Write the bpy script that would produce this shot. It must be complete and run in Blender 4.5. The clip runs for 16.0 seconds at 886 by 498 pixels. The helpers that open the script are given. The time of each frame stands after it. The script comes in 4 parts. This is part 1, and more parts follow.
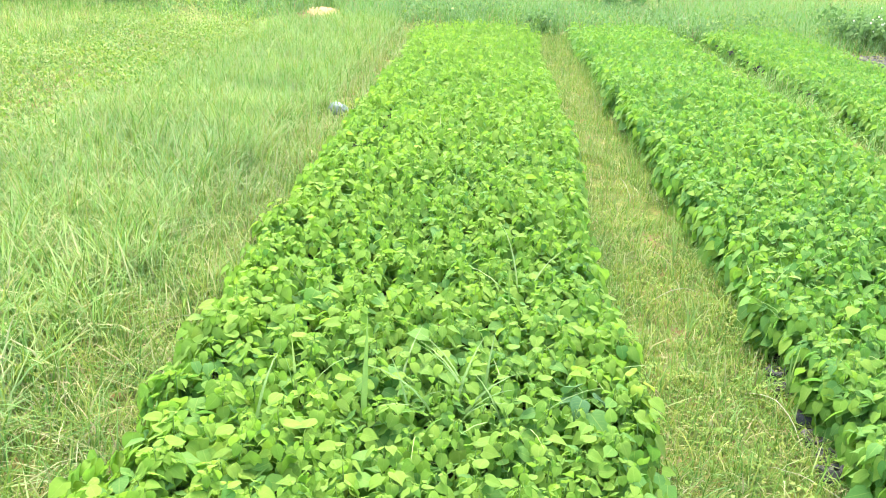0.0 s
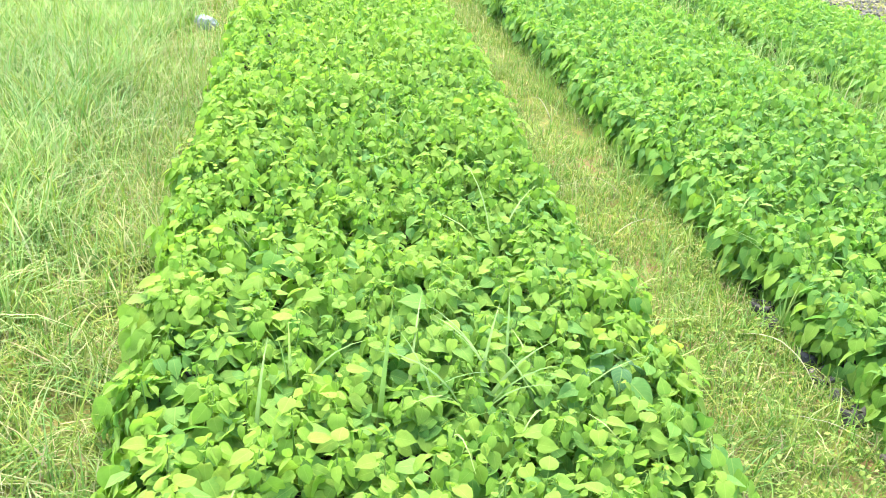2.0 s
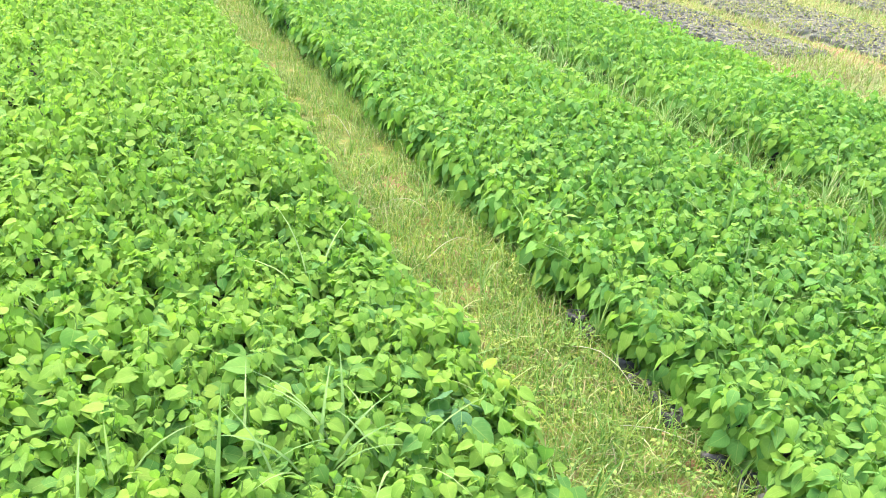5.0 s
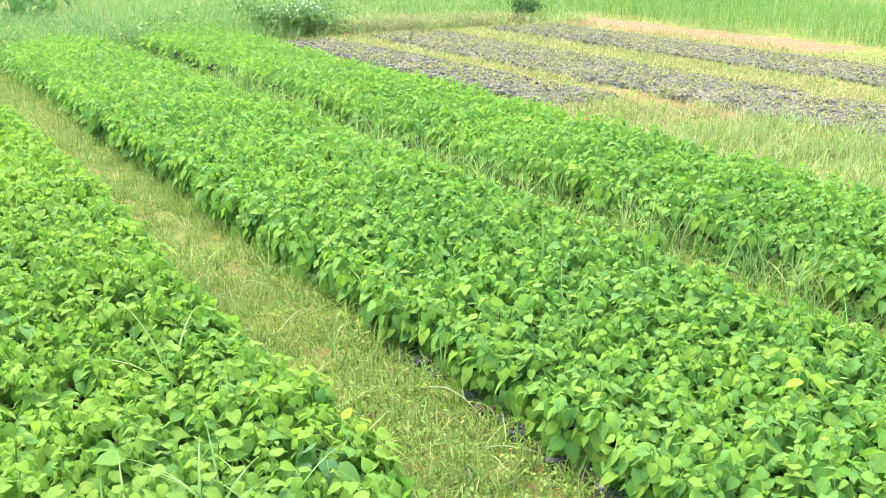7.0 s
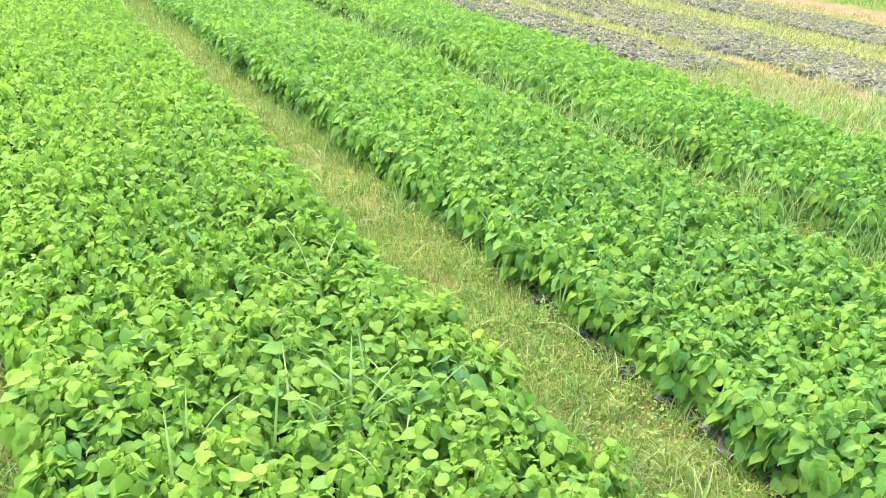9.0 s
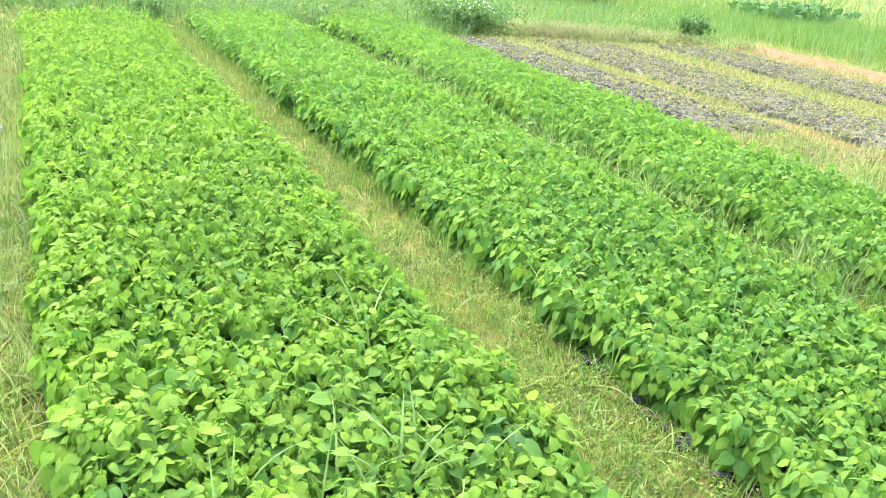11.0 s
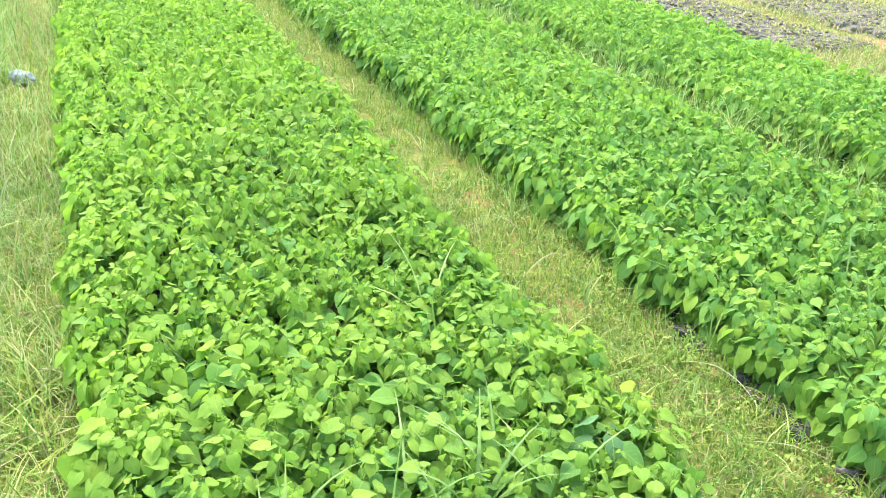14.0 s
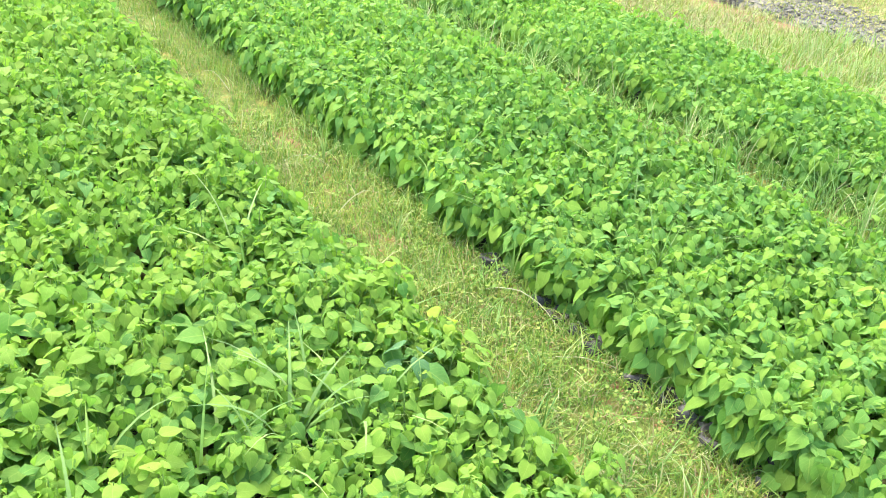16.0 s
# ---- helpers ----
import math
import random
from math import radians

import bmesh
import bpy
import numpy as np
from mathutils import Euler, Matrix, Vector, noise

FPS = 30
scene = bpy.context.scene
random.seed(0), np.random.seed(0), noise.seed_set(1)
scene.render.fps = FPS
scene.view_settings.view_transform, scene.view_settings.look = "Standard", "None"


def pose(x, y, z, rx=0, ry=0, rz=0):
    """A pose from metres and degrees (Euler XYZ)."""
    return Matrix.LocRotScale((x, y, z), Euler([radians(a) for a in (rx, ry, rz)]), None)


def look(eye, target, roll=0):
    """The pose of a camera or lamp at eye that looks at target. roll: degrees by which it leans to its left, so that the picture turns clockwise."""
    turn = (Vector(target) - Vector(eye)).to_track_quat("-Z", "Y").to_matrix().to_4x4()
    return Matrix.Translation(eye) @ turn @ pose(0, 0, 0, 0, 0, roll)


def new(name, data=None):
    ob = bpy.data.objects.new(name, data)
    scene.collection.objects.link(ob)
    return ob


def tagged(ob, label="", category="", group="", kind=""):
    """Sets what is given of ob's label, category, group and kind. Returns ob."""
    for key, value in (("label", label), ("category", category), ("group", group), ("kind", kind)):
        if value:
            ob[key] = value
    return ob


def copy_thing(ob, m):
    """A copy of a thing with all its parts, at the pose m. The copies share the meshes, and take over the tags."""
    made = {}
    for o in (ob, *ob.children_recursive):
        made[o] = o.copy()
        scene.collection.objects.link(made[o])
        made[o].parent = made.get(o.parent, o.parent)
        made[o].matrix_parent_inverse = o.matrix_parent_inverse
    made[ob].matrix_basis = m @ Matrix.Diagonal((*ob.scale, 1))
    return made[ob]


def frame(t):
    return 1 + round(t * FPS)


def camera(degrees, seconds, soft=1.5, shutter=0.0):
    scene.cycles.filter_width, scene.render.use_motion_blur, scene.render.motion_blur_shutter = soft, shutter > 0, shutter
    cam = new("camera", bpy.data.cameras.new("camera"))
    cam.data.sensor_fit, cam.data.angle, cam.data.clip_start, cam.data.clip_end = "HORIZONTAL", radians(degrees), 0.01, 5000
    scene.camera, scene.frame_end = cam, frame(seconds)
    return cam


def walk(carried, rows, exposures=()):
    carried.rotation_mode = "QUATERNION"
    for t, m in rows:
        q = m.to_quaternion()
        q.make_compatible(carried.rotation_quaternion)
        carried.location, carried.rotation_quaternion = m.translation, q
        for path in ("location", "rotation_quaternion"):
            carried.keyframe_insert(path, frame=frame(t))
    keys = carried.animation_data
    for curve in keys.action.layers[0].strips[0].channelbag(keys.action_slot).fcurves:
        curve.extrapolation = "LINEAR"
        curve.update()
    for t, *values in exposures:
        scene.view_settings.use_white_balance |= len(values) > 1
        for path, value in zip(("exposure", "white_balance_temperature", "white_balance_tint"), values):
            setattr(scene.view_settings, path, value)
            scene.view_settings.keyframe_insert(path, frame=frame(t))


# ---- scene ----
cam = camera(54.5, 16.0, 0.87)
PATH = [
    (0, (0.346, -0.41, 1.456), (0.296, 1.083, 0.885), 3.6),
    (0.5, (0.185, -0.148, 1.43), (0.285, 1.332, 0.831), 4.2),
    (1, (-0.005, -0.056, 1.441), (0.242, 1.406, 0.841), 5.0),
    (1.5, (-0.116, -0.025, 1.422), (0.149, 1.411, 0.768), 5.5),
    (2, (-0.11, -0.005, 1.414), (0.157, 1.405, 0.706), 5.6),
    (2.5, (-0.12, -0.012, 1.417), (0.141, 1.39, 0.69), 3.0),
    (3, (-0.156, -0.046, 1.442), (0.165, 1.365, 0.758), 3.5),
    (3.5, (-0.127, -0.089, 1.429), (0.368, 1.262, 0.729), 5.9),
    (3.7, (-0.11, -0.088, 1.42), (0.435, 1.234, 0.702), 6.5),
    (5.8, (-0.236, 0.235, 1.554), (0.471, 1.511, 0.898), 5.1),
    (6, (-0.28, 0.195, 1.546), (0.514, 1.414, 0.882), 4.6),
    (6.5, (-0.342, 0.06, 1.582), (0.613, 1.194, 0.981), 3.3),
    (7, (-0.238, -0.123, 1.596), (0.642, 1.094, 1.045), 1.2),
    (7.5, (-0.142, -0.25, 1.558), (0.595, 1.004, 0.892), 1.2),
    (8, (-0.28, -0.27, 1.606), (0.406, 1.013, 0.942), 2.2),
    (8.2, (-0.386, -0.275, 1.622), (0.29, 1.014, 0.957), 2.7),
    (10.3, (-0.531, -0.198, 1.604), (0.275, 1.068, 1.047), 6.6),
    (10.5, (-0.534, -0.18, 1.602), (0.247, 1.1, 1.044), 6.9),
    (11, (-0.56, -0.133, 1.606), (0.132, 1.197, 1.046), 6.6),
    (11.5, (-0.557, -0.133, 1.597), (0.086, 1.212, 1.016), 5.8),
    (12, (-0.562, -0.108, 1.604), (0.034, 1.244, 0.992), 6.0),
    (12.5, (-0.426, 0.043, 1.565), (0.1, 1.403, 0.906), 5.7),
    (13, (-0.31, 0.165, 1.562), (0.204, 1.521, 0.887), 4.3),
    (13.5, (-0.379, 0.233, 1.573), (0.199, 1.559, 0.89), 3.8),
    (14, (-0.442, 0.268, 1.571), (0.151, 1.584, 0.878), 3.9),
    (14.5, (-0.462, 0.263, 1.565), (0.105, 1.58, 0.854), 4.6),
    (15, (-0.445, 0.26, 1.552), (0.174, 1.533, 0.805), 6.4),
    (15.5, (-0.423, 0.225, 1.55), (0.328, 1.419, 0.795), 7.4),
    (16, (-0.415, 0.194, 1.556), (0.444, 1.316, 0.807), 7.7),
]
walk(cam, [(t, look(eye, target, roll)) for t, eye, target, roll in PATH], ((0, 2.78, 6750, 13), (0.5, 2.86, 6750, 13), (1.5, 2.91, 6750, 13), (2.5, 2.94, 6750, 13), (3, 2.79, 6750, 13), (3.5, 2.74, 6750, 13), (8, 2.72, 6750, 13), (12, 2.74, 6750, 13), (16, 2.76, 6750, 13)))

# ---- light ----
SUN_UP, SUN_AZ = 66.0, -12.0          # degrees above the ground; compass angle of the sun, from +y towards +x
world = bpy.data.worlds.new("sky")
scene.world = world
world.use_nodes = True
wn = world.node_tree
sky = wn.nodes.new("ShaderNodeTexSky")
sky.sky_type, sky.sun_disc = "NISHITA", False
sky.sun_elevation, sky.sun_rotation = radians(SUN_UP), radians(SUN_AZ)
sky.dust_density, sky.air_density = 4.0, 1.2
wn.nodes["Background"].inputs[1].default_value = 0.15
wn.links.new(sky.outputs[0], wn.nodes["Background"].inputs[0])
sun = new("sun", bpy.data.lights.new("sun", "SUN"))
sun.data.energy, sun.data.angle, sun.data.color = 0.5, radians(36), (1.0, 0.92, 0.78)
az, up = radians(SUN_AZ), radians(SUN_UP)
sun.matrix_world = look((60 * math.sin(az) * math.cos(up), 60 * math.cos(az) * math.cos(up), 60 * math.sin(up)), (0, 0, 0))

# ---- materials ----
rng = np.random.default_rng(7)


def shader(name):
    m = bpy.data.materials.new(name)
    m.use_nodes = True
    return m, m.node_tree, m.node_tree.nodes["Principled BSDF"]


def node(tree, kind, **values):
    n = tree.nodes.new(kind)
    for key, value in values.items():
        n.inputs[key].default_value = value
    return n


def ramp(tree, source, stops):
    n = tree.nodes.new("ShaderNodeValToRGB")
    els = n.color_ramp.elements
    while len(els) < len(stops):
        els.new(0.5)
    for e, (at, c) in zip(els, stops):
        e.position, e.color = at, (*c, 1)
    tree.links.new(source, n.inputs[0])
    return n.outputs[0]


def mixed(tree, factor, a, b, how="MIX"):
    n = tree.nodes.new("ShaderNodeMix")
    n.data_type, n.blend_type = "RGBA", how
    for value, socket in ((factor, n.inputs[0]), (a, n.inputs[6]), (b, n.inputs[7])):
        if isinstance(value, (int, float)):
            socket.default_value = value
        elif isinstance(value, tuple):
            socket.default_value = (*value, 1)
        else:
            tree.links.new(value, socket)
    return n.outputs[2]


def math_node(tree, how, a, b=0.0):
    n = tree.nodes.new("ShaderNodeMath")
    n.operation = how
    for value, socket in ((a, n.inputs[0]), (b, n.inputs[1])):
        if isinstance(value, (int, float)):
            socket.default_value = value
        else:
            tree.links.new(value, socket)
    return n.outputs[0]


def place(tree):
    return tree.nodes.new("ShaderNodeNewGeometry").outputs["Position"]


def noise_at(tree, scale, detail=3.0, vector=None):
    n = node(tree, "ShaderNodeTexNoise", Scale=scale, Detail=detail)
    tree.links.new(vector or place(tree), n.inputs["Vector"])
    return n.outputs[0]


def chance(tree):
    """A random number for each leaf, whether it is an object or an island of a joined mesh."""
    a = tree.nodes.new("ShaderNodeObjectInfo").outputs["Random"]
    b = tree.nodes.new("ShaderNodeNewGeometry").outputs["Random Per Island"]
    return math_node(tree, "FRACT", math_node(tree, "ADD", a, b))


def plant(name, stops, clear=0.3, rough=0.5, gloss=0.35, veins=False, patch=0.8, haze_sheen=0.04):
    """Leaf tissue: colour by leaf, slow change over the field, fine mottling, and light that comes through."""
    m, tree, b = shader(name)
    colour = ramp(tree, chance(tree), stops)
    slow = ramp(tree, noise_at(tree, 1.1, 2.0), ((0.3, (0.8, 0.86, 0.9)), (0.7, (1.07, 1.05, 0.95))))
    colour = mixed(tree, patch, colour, slow, "MULTIPLY")
    each = ramp(tree, noise_at(tree, 7.0, 2.0), ((0.32, (0.84, 0.90, 0.94)), (0.68, (1.10, 1.06, 1.0))))
    colour = mixed(tree, patch, colour, each, "MULTIPLY")
    fine = ramp(tree, noise_at(tree, 90.0, 2.0), ((0.3, (0.9, 0.92, 0.9)), (0.7, (1.06, 1.05, 1.04))))
    colour = mixed(tree, 0.8, colour, fine, "MULTIPLY")
    if veins:
        uv = tree.nodes.new("ShaderNodeUVMap")
        split = tree.nodes.new("ShaderNodeSeparateXYZ")
        tree.links.new(uv.outputs[0], split.inputs[0])
        off = math_node(tree, "ABSOLUTE", math_node(tree, "SUBTRACT", split.outputs[0], 0.5))
        rib = math_node(tree, "LESS_THAN", off, 0.022)
        side = math_node(tree, "SINE", math_node(tree, "MULTIPLY", math_node(tree, "SUBTRACT", split.outputs[1], math_node(tree, "MULTIPLY", off, 0.7)), 44.0))
        side = math_node(tree, "GREATER_THAN", side, 0.93)
        line = math_node(tree, "MAXIMUM", rib, math_node(tree, "MULTIPLY", side, 0.45))
        colour = mixed(tree, math_node(tree, "MULTIPLY", line, 0.35), colour, (0.30, 0.42, 0.10))
        bump = node(tree, "ShaderNodeBump", Strength=0.35, Distance=0.002)
        wave = math_node(tree, "SUBTRACT", noise_at(tree, 60.0, 2.0), math_node(tree, "MULTIPLY", line, 0.5))
        tree.links.new(wave, bump.inputs["Height"])
        tree.links.new(bump.outputs[0], b.inputs["Normal"])
    tree.links.new(colour, b.inputs["Base Color"])
    b.inputs["Roughness"].default_value = rough
    b.inputs["Specular IOR Level"].default_value = gloss
    b.inputs["Sheen Weight"].default_value, b.inputs["Sheen Roughness"].default_value = 0.05 if veins else haze_sheen, 0.5      # pale sheen that stands in for haze
    back = tree.nodes.new("ShaderNodeBsdfTranslucent")
    warm = mixed(tree, 1.0, colour, (1.04, 1.18, 0.82), "MULTIPLY")
    tree.links.new(warm, back.inputs[0])
    both = tree.nodes.new("ShaderNodeMixShader")
    both.inputs[0].default_value = clear
    tree.links.new(b.outputs[0], both.inputs[1])
    tree.links.new(back.outputs[0], both.inputs[2])
    tree.links.new(both.outputs[0], tree.nodes["Material Output"].inputs[0])
    return m


LEAF = plant("leaf", ((0.0, (0.100, 0.244, 0.058)), (0.4, (0.134, 0.290, 0.058)), (0.8, (0.168, 0.326, 0.057)), (1.0, (0.196, 0.346, 0.056))), 0.45, 0.55, 0.10, True)
YOUNG = plant("young_leaf", ((0.0, (0.166, 0.312, 0.048)), (0.6, (0.188, 0.328, 0.051)), (1.0, (0.208, 0.338, 0.054))), 0.47, 0.6, 0.09, True)
LIME = plant("lime_leaf", ((0.0, (0.200, 0.365, 0.052)), (1.0, (0.248, 0.395, 0.060))), 0.47, 0.6, 0.09, True)
YELLOW = plant("yellowed_leaf", ((0.0, (0.22, 0.38, 0.04)), (1.0, (0.28, 0.40, 0.05))), 0.5, 0.6, 0.15, True)
DEEP = plant("bluish_leaf", ((0.0, (0.045, 0.125, 0.045)), (1.0, (0.065, 0.16, 0.06))), 0.3, 0.7, 0.1, True)
SHOOT = plant("shoot", ((0.0, (0.12, 0.26, 0.04)), (1.0, (0.20, 0.31, 0.07))), 0.1, 0.5)
GRASS = plant("grass", ((0.0, (0.075, 0.18, 0.032)), (0.5, (0.12, 0.255, 0.048)), (1.0, (0.195, 0.325, 0.072))), 0.35, 0.55, 0.14)
PALE = plant("pale_grass", ((0.0, (0.165, 0.305, 0.085)), (0.5, (0.24, 0.38, 0.125)), (1.0, (0.335, 0.42, 0.165))), 0.35, 0.55, 0.14)
TURF = plant("yellowish_grass", ((0.0, (0.10, 0.20, 0.030)), (0.5, (0.180, 0.265, 0.044)), (1.0, (0.265, 0.305, 0.072))), 0.35, 0.6, 0.12)
OLD_STRAW = plant("old_straw", ((0.0, (0.22, 0.19, 0.09)), (1.0, (0.34, 0.295, 0.16))), 0.2, 0.8, 0.1)
BLUISH_GRASS = plant("bluish_grass", ((0.0, (0.13, 0.265, 0.105)), (0.6, (0.19, 0.33, 0.15)), (1.0, (0.25, 0.37, 0.17))), 0.35, 0.55, 0.14)
BLADE = plant("long_blade", ((0.0, (0.15, 0.27, 0.075)), (0.6, (0.21, 0.325, 0.10)), (1.0, (0.27, 0.36, 0.13))), 0.35, 0.5, 0.2)
STRAW = plant("straw", ((0.0, (0.24, 0.27, 0.095)), (0.5, (0.32, 0.335, 0.14)), (1.0, (0.38, 0.38, 0.20))), 0.25, 0.7, 0.2)
WEED = plant("weed_leaf", ((0.0, (0.11, 0.22, 0.035)), (0.55, (0.195, 0.315, 0.05)), (0.9, (0.275, 0.345, 0.075)), (1.0, (0.31, 0.345, 0.11))), 0.35, 0.6)
BLEACHED = plant("bleached_straw", ((0.0, (0.26, 0.28, 0.16)), (1.0, (0.36, 0.36, 0.24))), 0.1, 0.7, 0.2)
DRY = plant("dry_leaf", ((0.0, (0.17, 0.23, 0.07)), (0.5, (0.30, 0.31, 0.11)), (1.0, (0.38, 0.34, 0.17))), 0.3, 0.8, 0.1)
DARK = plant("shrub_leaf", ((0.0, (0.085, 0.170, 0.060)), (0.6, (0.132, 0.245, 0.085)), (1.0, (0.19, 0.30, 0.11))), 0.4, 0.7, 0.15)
BROAD = plant("broad_leaf", ((0.0, (0.07, 0.165, 0.06)), (1.0, (0.125, 0.25, 0.095))), 0.3, 0.85, 0.05, True)
PETAL = plant("petal", ((0.0, (0.55, 0.58, 0.45)), (1.0, (0.7, 0.7, 0.6))), 0.3, 0.6, 0.2)


def earth(name, low, high, mark, gloss=0.15):
    m, tree, b = shader(name)
    colour = ramp(tree, noise_at(tree, 2.2, 5.0), ((0.3, low), (0.7, high)))
    spots = ramp(tree, noise_at(tree, 45.0, 4.0), ((0.42, (0, 0, 0)), (0.62, (1, 1, 1))))
    colour = mixed(tree, spots, colour, mark)
    tree.links.new(colour, b.inputs["Base Color"])
    b.inputs["Roughness"].default_value, b.inputs["Specular IOR Level"].default_value = 0.95, gloss
    bump = node(tree, "ShaderNodeBump", Strength=0.7, Distance=0.02)
    tree.links.new(noise_at(tree, 70.0, 5.0), bump.inputs["Height"])
    tree.links.new(bump.outputs[0], b.inputs["Normal"])
    return m


SOIL = earth("bare_soil", (0.44, 0.25, 0.13), (0.58, 0.36, 0.20), (0.36, 0.20, 0.10))
OLD_EARTH = earth("grey_soil", (0.105, 0.105, 0.085), (0.145, 0.14, 0.11), (0.165, 0.155, 0.115), 0.05)
# toned dark and greenish to match the gaps between the leaves
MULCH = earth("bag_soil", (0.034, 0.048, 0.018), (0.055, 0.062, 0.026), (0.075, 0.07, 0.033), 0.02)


def ground_material():
    """Trodden laterite under short turf and thatch; bare where the attribute says so."""
    m, tree, b = shader("ground")
    turf = ramp(tree, noise_at(tree, 14.0, 5.0), ((0.30, (0.065, 0.105, 0.025)), (0.5, (0.125, 0.16, 0.045)), (0.68, (0.22, 0.205, 0.075))))
    wide = ramp(tree, noise_at(tree, 1.7, 4.0), ((0.35, (0.75, 0.9, 0.7)), (0.65, (1.2, 1.05, 0.9))))
    turf = mixed(tree, 0.8, turf, wide, "MULTIPLY")
    soil = ramp(tree, noise_at(tree, 6.0, 5.0), ((0.3, (0.175, 0.098, 0.050)), (0.7, (0.262, 0.155, 0.086))))
    bare = tree.nodes.new("ShaderNodeAttribute")
    bare.attribute_name = "bare"
    edge = math_node(tree, "ADD", bare.outputs["Fac"], math_node(tree, "MULTIPLY", math_node(tree, "SUBTRACT", noise_at(tree, 9.0, 5.0), 0.5), 1.1))
    mask = ramp(tree, edge, ((0.42, (0, 0, 0)), (0.58, (1, 1, 1))))
    tree.links.new(mixed(tree, mask, turf, soil), b.inputs["Base Color"])
    b.inputs["Roughness"].default_value, b.inputs["Specular IOR Level"].default_value = 0.95, 0.1
    bump = node(tree, "ShaderNodeBump", Strength=0.6, Distance=0.03)
    tree.links.new(noise_at(tree, 55.0, 5.0), bump.inputs["Height"])
    tree.links.new(bump.outputs[0], b.inputs["Normal"])
    return m


def sheet_plastic(name, stops, rough=0.4, gloss=0.5, dusty=0.35):
    m, tree, b = shader(name)
    colour = ramp(tree, chance(tree), stops)
    dust = ramp(tree, noise_at(tree, 22.0, 4.0), ((0.45, (0, 0, 0)), (0.75, (1, 1, 1))))
    colour = mixed(tree, math_node(tree, "MULTIPLY", dust, dusty), colour, (0.24, 0.22, 0.15))
    tree.links.new(colour, b.inputs["Base Color"])
    b.inputs["Roughness"].default_value, b.inputs["Specular IOR Level"].default_value = rough, gloss
    bump = node(tree, "ShaderNodeBump", Strength=0.6, Distance=0.01)
    tree.links.new(noise_at(tree, 60.0, 3.0), bump.inputs["Height"])
    tree.links.new(bump.outputs[0], b.inputs["Normal"])
    return m


GROUND = ground_material()
BAG = sheet_plastic("black_polythene", ((0.0, (0.018, 0.018, 0.018)), (1.0, (0.035, 0.035, 0.035))), 0.6, 0.15, 0.1)
CREASED = sheet_plastic("creased_polythene", ((0.0, (0.03, 0.031, 0.031)), (1.0, (0.055, 0.055, 0.053))), 0.4, 0.3, 0.15)
# old bags: grey partly from wear, partly haze put into the colour
OLD_BAG = sheet_plastic("weathered_hazed_polythene", ((0.0, (0.104, 0.108, 0.094)), (1.0, (0.152, 0.154, 0.132))), 0.85, 0.15)
SACK = sheet_plastic("blue_sack", ((0.0, (0.17, 0.22, 0.23)), (1.0, (0.20, 0.25, 0.26))), 0.75)


# ---- mesh tools ----
def mesh_of(name, verts, loops, sizes, mats, slots=None, uv=None, smooth=True):
    """A mesh from arrays: corners, the corner numbers of all faces in a row, and how many each face has."""
    me = bpy.data.meshes.new(name)
    me.vertices.add(len(verts))
    me.vertices.foreach_set("co", np.asarray(verts, np.float32).ravel())
    me.loops.add(len(loops))
    me.loops.foreach_set("vertex_index", np.asarray(loops, np.int32))
    me.polygons.add(len(sizes))
    starts = np.concatenate(([0], np.cumsum(sizes)[:-1])).astype(np.int32)
    me.polygons.foreach_set("loop_start", starts)
    me.polygons.foreach_set("loop_total", np.asarray(sizes, np.int32))
    if slots is not None:
        me.polygons.foreach_set("material_index", np.asarray(slots, np.int32))
    if smooth:
        me.polygons.foreach_set("use_smooth", np.ones(len(sizes), bool))
    if uv is not None:
        me.uv_layers.new(name="UVMap").data.foreach_set("uv", np.asarray(uv, np.float32)[np.asarray(loops)].ravel())
    for m in mats:
        me.materials.append(m)
    me.update(calc_edges=True)
    return me


def part(name, me, parent=None, label="", m=None):
    ob = new(name, me)
    if parent:
        ob.parent = parent
    if m is not None:
        ob.matrix_basis = m
    if label:
        ob["label"] = label
    return ob


def group_of(name, label, category, kind="", group="", m=None):
    ob = new(name)
    if m is not None:
        ob.matrix_basis = m
    return tagged(ob, label, category, group, kind)


def leaf_shape(rows, droop, fold, wave=0.0, skew=0.0, stalk=False):
    """A leaf of length 1 along +y, upper side +z: base, rows of three, tip. Corners, faces, and uv."""
    v, uv = [(0, 0.03, 0)], [(0.5, 0.03)]
    for k, (y, w) in enumerate(rows):
        for s in (-1, 0, 1):
            z = -droop * y * y + (fold * w if s else 0) + wave * s * (1 if k % 2 else -1) * w
            v.append((s * w + skew * y * y, y, z))
            uv.append((0.5 + s * 0.5, max(y, 0)))
    v.append((skew, 1, -droop * 1.08))
    uv.append((0.5, 1))
    f = [(0, 2, 1), (0, 3, 2)]
    for k in range(len(rows) - 1):
        a = 1 + 3 * k
        f += [(a, a + 1, a + 4, a + 3), (a + 1, a + 2, a + 5, a + 4)]
    a, tip = 1 + 3 * (len(rows) - 1), len(v) - 1
    f += [(a, a + 1, tip), (a + 1, a + 2, tip)]
    if stalk:
        n = len(v)
        v += [(0.014, -0.16, -0.04), (-0.014, -0.16, -0.04), (0.012, -0.4, -0.2), (-0.012, -0.4, -0.2)]
        uv += [(0.5, 0.0)] * 4
        f += [(0, n, n + 1), (n + 1, n, n + 2, n + 3)]
    return np.array(v, float), f, np.array(uv, float)


